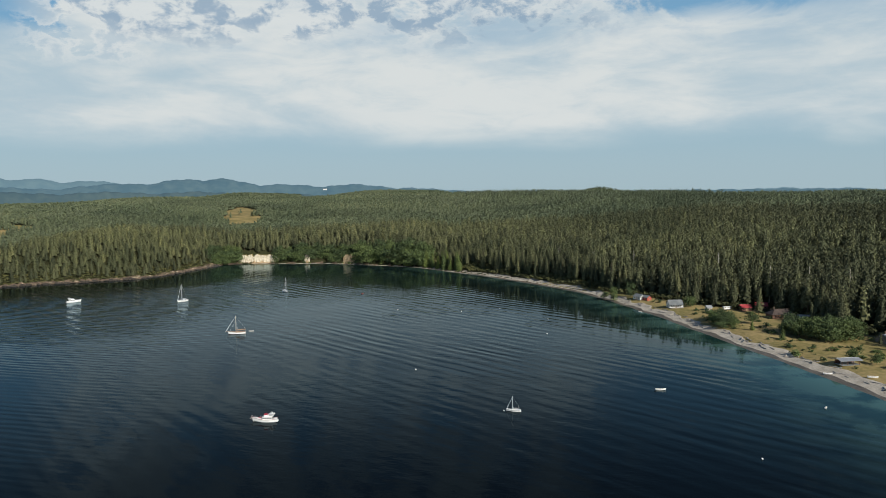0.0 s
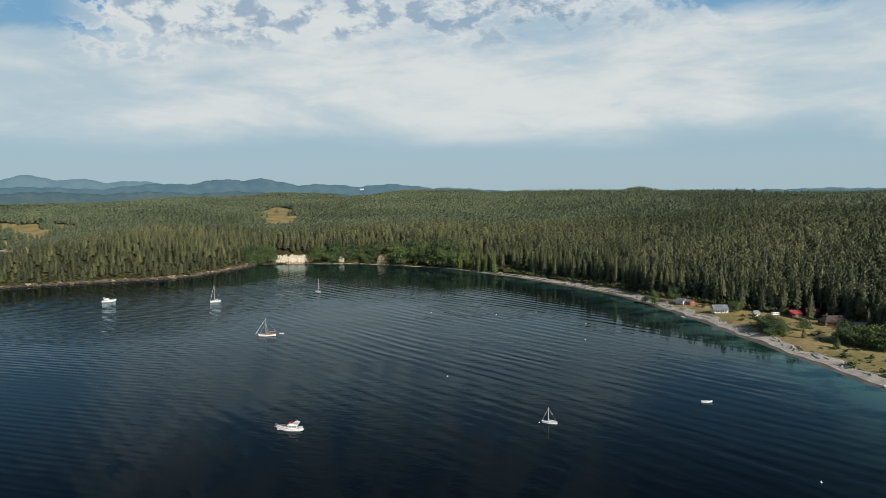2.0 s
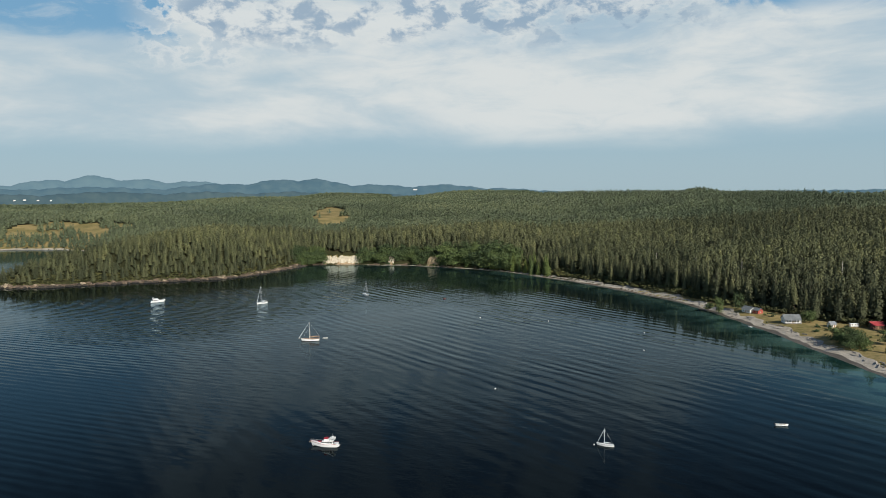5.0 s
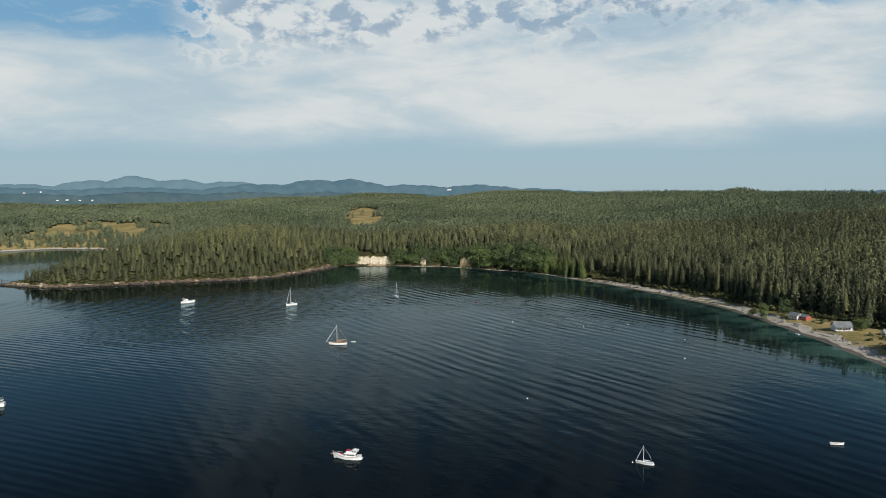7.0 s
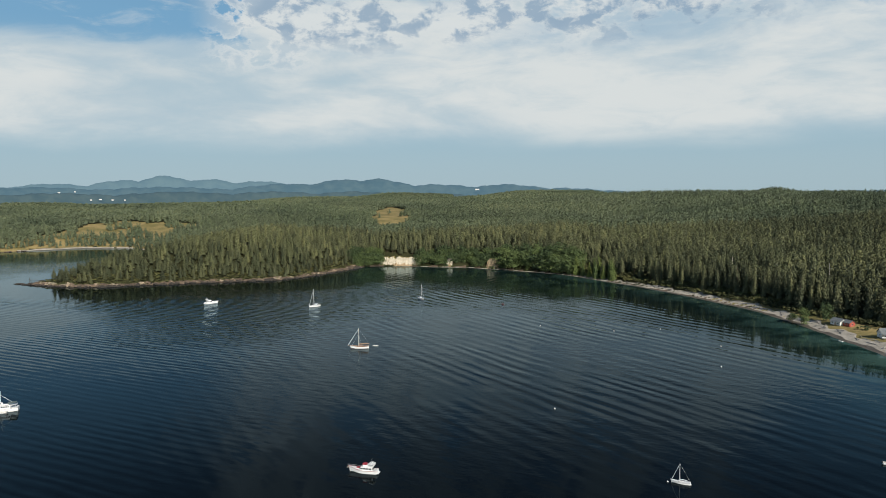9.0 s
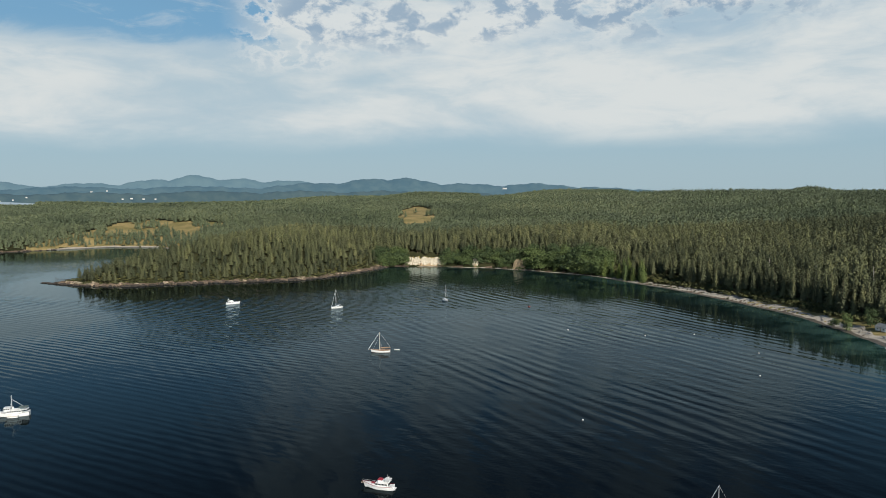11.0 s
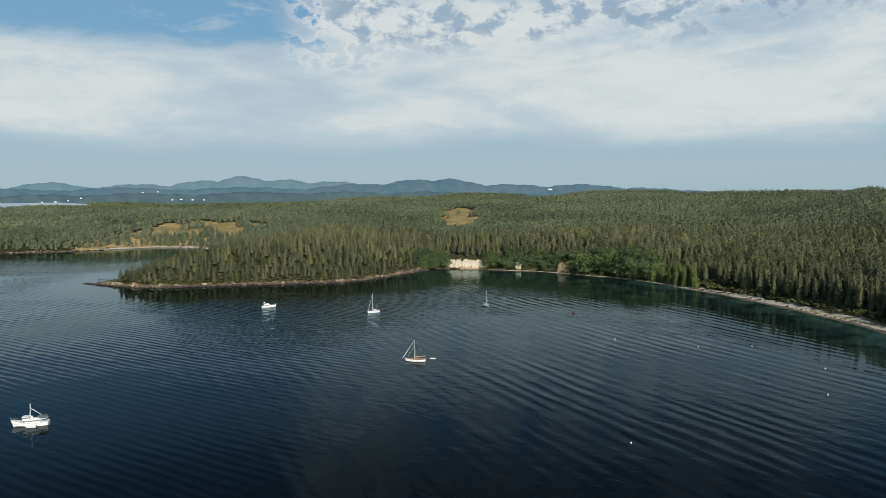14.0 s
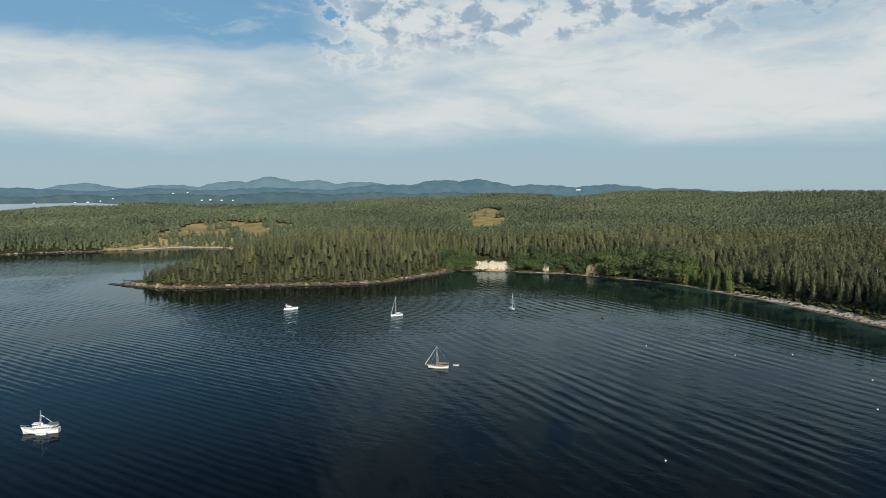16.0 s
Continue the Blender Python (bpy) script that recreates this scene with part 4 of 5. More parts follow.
def mooring_buoy(x, y, r=0.55, mat="buoy_white", label="round white mooring buoy on the water"):
    b = thing("mooring_buoy", pose(x, y, 0), label, "buoy", "mooring buoys")
    bm = bmesh.new()
    bmesh.ops.create_icosphere(bm, subdivisions=2, radius=r)
    for v in bm.verts:
        v.co.z = v.co.z * 0.9 + r * 0.25
    part("float", bm, mat, b, smooth=True)
    part("pickup_ring", rod((0, 0, r), (0, 0, r + 0.35), 0.07, n=6), "alloy", b)
    part("stripe", rod((0, 0, r * 0.2), (0, 0, r * 0.42), r * 1.01, r * 0.99, 14), "buoy_red" if mat == "rubber" else "rubber", b)


motor_yacht(at_sea(-80, 306, -1, 0.02), "white flybridge motor yacht with dark red canvas covers", 10.4)
motor_yacht(at_sea(-356, 668, 0.83, 0.57), "white motor cruiser at anchor below the wooded point", 11.5, "", False)
gaff_cutter(at_sea(-152, 506, -0.956, -0.27), "cream gaff cutter with tan sail bundle and bowsprit")
sloop(at_sea(31, 318, -1, 0.22), "small white sloop with bare mast on a mooring", 6.2, 7.0, small=True)
sloop(at_sea(-251, 665, -0.5, -0.86), "white sloop with rolled jib lying to anchor", 11.0, 16.5)
sloop(at_sea(-168, 725, 0.63, -0.73), "white sloop seen bow-on with bare forestay", 10.0, 14.6, jib=False)
trawler_yacht(at_sea(-273, 343, -0.87, -0.5), "large white trawler yacht with derrick mast and grey-green awning")
skiff(at_sea(-270.6, 340.6, -0.87, -0.5), "white tender tied alongside the trawler yacht", 4.2)
skiff(at_sea(107, 351, 1, -0.05), "white open runabout on a mooring", 4.9)
skiff(at_sea(-144.5, 515, 1, 0.1), "white rowing tender trailing behind the gaff cutter", 3.4, False)
skiff(at_sea(173, 319, 0.6, 0.8), "small grey dinghy moored off the beach", 2.7)
for x, y in ((-44, 605), (43, 606), (10, 594), (69, 495), (77, 553), (118, 257), (-18, 396.5)):
    mooring_buoy(x, y, 0.45)
mooring_buoy(26.5, 318.5, 0.35)
mooring_buoy(-87, 706, 1.2, "rubber", "dark mooring buoy with a faded red band")


# ---- shore ----
def shore_point(k, s):
    """A place s metres inland of the k-th corner of the coast, with the heading along the shore."""
    i = min(max(k * 6, 1), len(SHORE) - 3)
    a = int(i)
    p = SHORE[a] + (SHORE[a + 1] - SHORE[a]) * (i - a)
    t = SHORE[a + 2] - SHORE[a - 1]
    t = t / np.hypot(*t)
    return p + np.array((t[1], -t[0])) * s, t


def ground_at(x, y):
    p = np.array([[x, y]], float)
    return float(height(p[:, 0], p[:, 1], inland(p))[0])


def build_beach(name, k0, k1, widths, label, bank=0.0):
    v = []
    ks = np.arange(k0, k1, 0.045)
    cuts = np.linspace(0, 1, 9)
    for k in ks:
        wide = np.interp(k, *widths) * (1 + 0.16 * math.sin(k * 9) + 0.1 * math.sin(k * 23))
        for c in cuts:
            p, t = shore_point(k, -2.5 + (wide + 2.5) * c)
            v.append((p[0], p[1], 0))
    v = np.array(v)
    lift = bank * np.tile(cuts, len(ks))
    s = inland(v[:, :2])
    v[:, 2] = np.maximum(height(v[:, 0], v[:, 1], s), -0.5 + 0 * s) + 0.14 + 0.06 * wavy(v[:, 0], v[:, 1], 3.0, 1.1) + lift
    n = len(cuts)
    v[n - 1::n, 2] -= 0.5 + bank
    i = np.arange(len(v)).reshape(-1, n)
    quads = np.stack([i[:-1, :-1], i[1:, :-1], i[1:, 1:], i[:-1, 1:]], -1).reshape(-1, 4)[:, ::-1]
    col = np.tile(np.arange(n - 1), len(ks) - 1)
    me = raw_mesh(name, v, quads, [M["wet"], M["beach"]], (col > 2).astype(int), smooth=True)
    tagged(new(name, me), label, "beach", kind="structure")


build_beach("beach", 3.0, 18.9, ([3, 5, 9, 11, 13, 14.5, 16, 19], [14, 13, 13, 13, 10, 6, 4.5, 3.5]), "pale grey shingle beach with a darker wet edge")
build_beach("beach_inlet", 32.6, 36.2, ([32, 34, 36], [6, 9, 8]), "narrow pale beach along the far inlet", 1.6)


def build_driftwood():
    rng = random.Random(8)
    forms = []
    for i in range(4):
        bm = bmesh.new()
        pts = [Vector((x, 0.12 * math.sin(x * 0.9 + i), 0.22 + 0.05 * math.sin(x * 2 + i))) for x in np.linspace(-3, 3, 5)]
        for a, b, r in zip(pts, pts[1:], (0.34, 0.3, 0.27, 0.22)):
            rod(a, b, r, r * 0.9, 7, bm)
        rod(pts[0], pts[0] + Vector((-0.5, 0.3, 0.4)), 0.22, 0.06, 5, bm)
        me = bpy.data.meshes.new("driftwood_log")
        bm.to_mesh(me)
        bm.free()
        me.materials.append(M["drift"])
        forms.append(me)
    for i in range(190):
        k = rng.uniform(3.2, 13.2) if i < 165 else rng.uniform(13.2, 17.0)
        wide = np.interp(k, [3, 5, 9, 11, 13, 17], [13, 12, 12, 12, 9, 4])
        p, t = shore_point(k, wide * rng.uniform(0.6, 1.02))
        ob = new("driftwood_log", rng.choice(forms))
        ob.matrix_basis = pose(p[0], p[1], ground_at(*p) + 0.12, 0, 0, math.degrees(math.atan2(t[1], t[0])) + rng.gauss(0, 22))
        ob.scale = (rng.uniform(0.5, 1.4), rng.uniform(0.6, 1.1), rng.uniform(0.6, 1.0))
        tagged(ob, "bleached grey driftwood log lying on the shingle", "log", "driftwood on the beach")


build_driftwood()


def boulder(name, rng, at, size, mat):
    bm = bmesh.new()
    bmesh.ops.create_icosphere(bm, subdivisions=2, radius=1.0)
    o = Vector((rng.uniform(0, 90), rng.uniform(0, 90), 0))
    for v in bm.verts:
        v.co *= 1 + 0.5 * noise.noise(v.co * 1.3 + o)
        v.co = Vector((v.co.x * size[0], v.co.y * size[1], v.co.z * size[2])) + Vector(at)
    return bm


def build_rocks():
    """The low broken rock shelf round the point and back into the bay, and ledges off its tip."""
    rng = random.Random(4)
    V, F, tint, n = [], [], [], 0
    for i in range(1100):
        far = i >= 960
        k = rng.uniform(36.0, 39.5) if far else rng.uniform(18.8, 29.2)
        # ledges come in groups, some stepping well up the bank
        crag = 0.5 + 0.5 * noise.noise((k * 3.1, 4.0, 0))
        s = rng.uniform(-1.5, 4.5 + 7 * crag)
        p, t = shore_point(k, s)
        high = rng.uniform(0.5, 1.3) + 1.9 * crag * rng.random()
        bm = boulder("rock", rng, (p[0], p[1], ground_at(*p) + 0.25), (rng.uniform(1.0, 4.6), rng.uniform(1.0, 3.6), high), "rock")
        bm.verts.index_update()
        V.extend(v.co[:] for v in bm.verts)
        F.extend([q.index + n for q in f.verts] for f in bm.faces)
        kind = 1 if s > 2.2 and rng.random() < 1.5 * (crag - 0.4) else (2 if s < 0.4 else 0)
        tint.extend([kind] * len(bm.faces))
        n += len(bm.verts)
        bm.free()
    me = raw_mesh("shore_rocks", V, F, [M["rock"], M["pale_rock"], M["pile"]], tint, smooth=False)
    tagged(new("shore_rocks", me), "brown and grey broken rock along the point", "rocks", kind="stuff")
    for x, y, sx, sy in ((-648, 764, 9, 3.2), (-661, 768, 8, 2.4), (-645, 774, 7, 4)):
        bm = boulder("rock_ledge", rng, (0, 0, 0.25), (sx, sy, 1.0), "pile")
        ob = part("rock_ledge", bm, "pile", None)
        ob.matrix_basis = pose(x, y, 0)
        tagged(ob, "low dark wet rock ledge awash off the point", "rock", "ledges off the point")


build_rocks()


def navigation_platform(x, y):
    b = thing("day_beacon", pose(x, y, 0), "dark timber beacon and gangway off the rocky tip", "beacon")
    part("post", rod((0, 0, -3), (0, 0, 5.6), 0.3, 0.22, 7), "pile", b)
    part("gangway", box((19, 0.9, 0.5), (9.5, 1.5, 2.5), bevel=0.05), "pile", b)
    part("brace", rod((3.5, 1.2, -2), (0.5, 0.2, 3.0), 0.2, n=6), "pile", b)
    for dx in (6, 12, 18):
        part("pile", rod((dx, 1.5, -3), (dx, 1.5, 2.5), 0.2, n=6), "pile", b)


navigation_platform(-664, 786)


def bluff(k0, k1, high, mat, label, ragged=2.6):
    """A bare steep face in the bank, with a rough broken brow."""
    ks = np.linspace(k0, k1, max(8, int((k1 - k0) * 90)))
    levels = [(0.0, 2.6), (0.10, 4.6), (0.2, 5.6), (0.35, 6.2), (0.5, 6.7), (0.65, 7.2), (0.8, 7.7), (0.92, 8.2), (1.0, 9.0), (1.0, 14.0), (0.96, 21.0)]
    v = []
    for i, k in enumerate(ks):
        side = min(1, 5 * (min(i, len(ks) - 1 - i) + 0.4) / len(ks)) ** 0.3
        for f, s in levels:
            p, t = shore_point(k, s + ragged * 0.55 * noise.noise((k * 34, f * 5, 1)) + 2.5 * (1 - side))
            top = high * (0.45 + 0.55 * side) + (ragged * (1.3 * noise.noise((k * 17, 3, 0)) + noise.noise((k * 55, 3, 0))) if f > 0.85 else 0)
            v.append((p[0], p[1], max(0.3, f * top + 0.5 * noise.noise((k * 60, f * 9, 7)))))
    n = len(levels)
    i = np.arange(len(v)).reshape(-1, n)
    quads = np.stack([i[:-1, :-1], i[1:, :-1], i[1:, 1:], i[:-1, 1:]], -1).reshape(-1, 4)[:, ::-1]
    lev, run = np.tile(np.arange(n - 1), len(ks) - 1), np.repeat(np.arange(len(ks) - 1), n - 1)
    foot = lev < 1.6 + 1.5 * np.array([noise.noise((q * 0.31, k0, 0)) for q in run])
    index = np.where(lev > 7, 2, np.where(foot, 1, 0))
    tagged(new("bluff", raw_mesh("bluff", v, quads, [M[mat], M["clay_cliff"], M["meadow"]], index)), label, "bluff", kind="structure")


bluff(17.36, 18.08, 11.6, "sand_cliff", "pale eroded sand bluff above the bay head")
bluff(16.79, 16.92, 13.0, "sand_cliff", "narrow pale slide in the wooded bank")
bluff(15.80, 16.0, 13.0, "clay_cliff", "brown clay slide in the wooded bank")
bluff(18.75, 18.98, 9.0, "clay_cliff", "low brown slide at the corner of the bay")


# ---- trees and bushes ----
def leaf_arrays(rng, lobes, leaves, size):
    """Leaf clumps spread over several lobes of a broad crown one unit tall."""
    v, f = [], []
    centres = [(rng.normal(0, 0.17), rng.normal(0, 0.17), rng.uniform(0.16, 0.76), rng.uniform(0.18, 0.28)) for _ in range(lobes)]
    for i in range(leaves):
        cx, cy, cz, r = centres[i % lobes]
        d = rng.normal(0, 1, 3)
        d[2] = abs(d[2]) * 0.9 - 0.25
        d /= np.linalg.norm(d)
        p = np.array((cx, cy, cz)) + d * r * rng.uniform(0.72, 1.08)
        e = d + rng.normal(0, 0.45, 3)
        a = np.cross(e, rng.normal(0, 1, 3))
        a /= np.linalg.norm(a)
        b = np.cross(e, a)
        b /= np.linalg.norm(b)
        w, h = size * rng.uniform(0.7, 1.4), size * rng.uniform(0.5, 1.0)
        f.extend(((len(v), len(v) + 1, len(v) + 2), (len(v), len(v) + 2, len(v) + 3)))
        v.extend((p - a * w, p - b * h, p + a * w, p + b * h * 0.8))
    return np.array(v), np.array(f)


def limb_mesh(rng, top, r, limbs, spread):
    bm = bmesh.new()
    mid = (rng.normal(0, 0.01), rng.normal(0, 0.01), top * 0.5)
    rod((0, 0, -0.03), mid, r, r * 0.72, 7, bm)
    rod(mid, (0, 0, top), r * 0.72, r * 0.2, 6, bm)
    for _ in range(limbs):
        a, z = rng.uniform(0, 6.28), rng.uniform(0.25, 0.6) * top
        rod((0, 0, z), (spread * math.cos(a), spread * math.sin(a), z + rng.uniform(0.05, 0.3)), r * 0.4, r * 0.1, 5, bm)
    me = bpy.data.meshes.new("trunk")
    bm.to_mesh(me)
    bm.free()
    me.materials.append(M["bark"])
    return me


def tree_kind(name, crown, trunk, label, category, group):
    """One tree with its trunk and crown, kept at the origin till it is placed."""
    t = thing(name, Matrix.Identity(4), label, category, group)
    for key, me in (("trunk", trunk), ("crown", crown)):
        new(key, me).parent = t
    return t


class Grove:
    """Gives out copies of a few forms of a tree; the first use of a form is the form itself."""

    def __init__(self, forms, seed):
        self.forms, self.used, self.rng = forms, set(), random.Random(seed)

    def plant(self, x, y, tall, wide=None, form=None, sink=0.3):
        i = self.rng.randrange(len(self.forms)) if form is None else form
        m = pose(x, y, ground_at(x, y) - sink, 0, 0, self.rng.uniform(0, 360))
        ob = self.forms[i] if i not in self.used else copy_thing(self.forms[i], m)
        self.used.add(i)
        w = wide or tall
        ob.matrix_basis = m @ Matrix.Diagonal((w, w, tall, 1))
        return ob


def make_groves():
    rng = np.random.default_rng(21)
    def crown(mat, arrays):
        return raw_mesh("crown", *arrays, [M[mat]])
    fir = [tree_kind("fir_tree", crown("fir_near", conifer_arrays(rng, 300, 0.038, rng.uniform(0.115, 0.165), b)), limb_mesh(rng, 0.93, 0.013, 0, 0),
                     "tall dark green fir tree at the edge of the woods", "tree", "firs along the shore") for b in (0.06, 0.1, 0.16, 0.24, 0.34, 0.12, 0.2)]
    maple = [tree_kind("maple_tree", crown("leaf", leaf_arrays(rng, 14, 900, 0.037)), limb_mesh(rng, 0.7, 0.02, 4, 0.22),
                       "broad leafy green tree on the bank", "tree", "leafy trees along the shore") for _ in range(4)]
    cedar = [tree_kind("cedar_tree", crown("cedar", conifer_arrays(rng, 320, 0.04, 0.19, 0.03)), limb_mesh(rng, 0.9, 0.013, 0, 0),
                       "yellow-green pointed cedar tree by the beach", "tree", "cedars by the beach") for _ in range(3)]
    bush = [tree_kind("bush", crown("leaf", leaf_arrays(rng, 8, 230, 0.085)), limb_mesh(rng, 0.45, 0.02, 4, 0.25),
                      "low dark green bush", "bush", "bushes behind the beach") for _ in range(3)]
    return Grove(fir, 1), Grove(maple, 2), Grove(cedar, 3), Grove(bush, 4)


FIRS, MAPLES, CEDARS, BUSHES = make_groves()


def build_understory():
    """Low brush and young trees that fill the edge of the woods right down to the rocks and the shingle."""
    rng = np.random.default_rng(31)
    p = scatter(rng, 3.4, 250, 1150)
    x, y = p.T
    s = inland(p)
    lo = np.where(x > -60, np.where(x > 0, meadow_depth(x, y) - 4, 7), np.where((y > 930) & (x > -330), 30, 5.5))
    keep = (s > lo) & (s < lo + np.where(x > 60, 16, 19)) & (x > -690)
    for hx, hy, hr in YARDS:
        keep &= np.hypot(x - hx, y - hy) > hr
    p, s = p[keep], s[keep]
    forms = [leaf_arrays(rng, 6, 30, 0.20) for _ in range(8)]
    me = forest_mesh("underbrush", p, s, forms, 5.2, 1.25, rng, M["brush"])
    tagged(new("underbrush", me), "low green and brown brush at the edge of the woods", "brush", kind="stuff")


build_understory()


def plant_shore():
    rng = random.Random(12)
    for x, y, h in FRONT:
        FIRS.plant(x, y, h, h * rng.uniform(0.85, 1.25) * (1 + 0.4 * float(low_woods(x, y))))
    # leafy bank at the bay head, open where the slides are
    bare = ((17.44, 18.03), (16.80, 16.91), (15.83, 15.98))
    for i in range(210):
        k = rng.uniform(14.0, 19.0)
        if any(a < k < b for a, b in bare):
            continue
        s = rng.uniform(5, 21)
        p, _ = shore_point(k, s)
        tall = rng.uniform(10, 15) + (14 if k < 15.7 else 2.5) * rng.random()
        MAPLES.plant(p[0], p[1], tall, tall * rng.uniform(1.0, 1.35))
    for k, s in ((15.79, 5), (15.83, 4.2), (15.88, 3.6), (15.93, 3.8), (15.98, 4.4), (17.46, 4), (17.95, 4.2), (18.0, 5), (17.6, 9.5), (17.8, 10), (17.5, 10.5), (16.8, 4), (16.91, 4)):
        p, _ = shore_point(k, s)
        h = rng.uniform(2.2, 5.0)
        BUSHES.plant(p[0], p[1], h, h * rng.uniform(1.1, 1.6))
    for k, s, h in ((13.9, 7, 24), (14.1, 8, 20), (13.5, 6, 18), (13.3, 6, 22), (13.1, 7, 18), (14.6, 7, 18), (14.9, 8, 20), (15.3, 8, 17), (13.7, 7, 16)):
        p, _ = shore_point(k, s)
        CEDARS.plant(p[0], p[1], h, h * rng.uniform(1.25, 1.6))
    for i in range(20):
        p, _ = shore_point(rng.uniform(12.6, 15.4), rng.uniform(7, 17))
        h = rng.uniform(17, 27)
        CEDARS.plant(p[0], p[1], h, h * rng.uniform(0.9, 1.25))
    # trees round the cottages
    for x, y, h, w in ((147, 640, 15, 9), (162, 640, 15, 10), (142, 652, 9, 9), (197, 583, 10, 13), (192, 513, 10, 12), (199, 503, 9, 12), (228, 461, 14, 16),
                       (237, 450, 15, 17), (246, 445, 13, 15), (223, 468, 11, 12), (256, 450, 12, 13), (216, 505, 9, 10), (226, 392, 8, 8), (233, 384, 7, 8)):
        MAPLES.plant(x, y, h, w)
    for i in range(20):
        MAPLES.plant(rng.uniform(224, 264), rng.uniform(442, 476), rng.uniform(10, 17), rng.uniform(12, 17))
    for i in range(10):
        MAPLES.plant(rng.uniform(188, 206), rng.uniform(494, 522), rng.uniform(7, 11), rng.uniform(9, 12))
    for x, y, h in ((238, 548, 22), (262, 541, 24), (271, 536, 26), (229, 575, 24), (216, 580, 23), (268, 508, 25), (275, 498, 22), (255, 500, 17), (262, 488, 20), (244, 583, 26), (203, 590, 24), (286, 470, 22), (292, 436, 24), (262, 430, 9)):
        FIRS.plant(x, y, h)
    for i in range(70):
        x, y = rng.uniform(196, 275), rng.uniform(385, 560)
        if inland([(x, y)])[0] > 24:
            h = rng.uniform(0.8, 2.6)
            BUSHES.plant(x, y, h, h * rng.uniform(1.4, 2.4))
    for x, y, h, w in ((207, 484, 8, 9), (213, 452, 6.5, 11), (229, 468, 8, 9)):
        CEDARS.plant(x, y, h * 1.1, w * 1.3)
    for x, y, h, w in ((205, 416, 3.6, 8), (207, 431, 3.2, 6), (211, 397, 2.6, 4), (184, 590, 3, 4), (178, 606, 4, 5), (196, 566, 3.2, 4), (203, 560, 3.5, 4), (220, 425, 3, 5),
                       (228, 418, 3, 5), (236, 412, 3.2, 5), (231, 404, 3, 4), (244, 420, 3, 5), (215, 470, 3, 6), (222, 497, 3, 6), (232, 545, 3, 5), (246, 402, 4, 6), (240, 394, 4, 6),
                       (250, 384, 5, 7), (236, 374, 4, 6), (212, 540, 3, 5), (190, 548, 2, 3)):
        BUSHES.plant(x, y, h, w)
    for i in range(46):
        k = rng.uniform(4, 13)
        p, _ = shore_point(k, np.interp(k, [4, 9, 11, 13], [19, 17, 16, 12]) + rng.uniform(0, 4))
        h = rng.uniform(1.0, 2.2) if k < 9 else rng.uniform(2, 4.5)
        BUSHES.plant(p[0], p[1], h, h * rng.uniform(1.3, 2.2))


plant_shore()


def dead_tree(x, y, tall, seed):
    rng = random.Random(seed)
    b = thing("dead_tree", pose(x, y, ground_at(x, y) - 0.3), "bare grey dead trunk standing among the firs", "tree", "dead trees in the woods")
    part("trunk", rod((0, 0, 0), (rng.uniform(-0.5, 0.5), 0, tall), 0.42, 0.12, 7), "drift", b)
    for i in range(7):
        a, z = rng.uniform(0, 6.28), tall * rng.uniform(0.45, 0.95)
        part("limb", rod((0, 0, z), (2.2 * math.cos(a), 2.2 * math.sin(a), z + rng.uniform(-0.6, 0.5)), 0.1, 0.03, 4), "drift", b)


for i, (x, y, tall) in enumerate(((262, 585, 31), (292, 520, 33), (300, 455, 30), (215, 660, 29), (180, 700, 31), (240, 640, 33), (310, 480, 34), (150, 745, 28), (282, 560, 32), (330, 540, 36), (120, 790, 29))):
    dead_tree(x, y, tall, i)


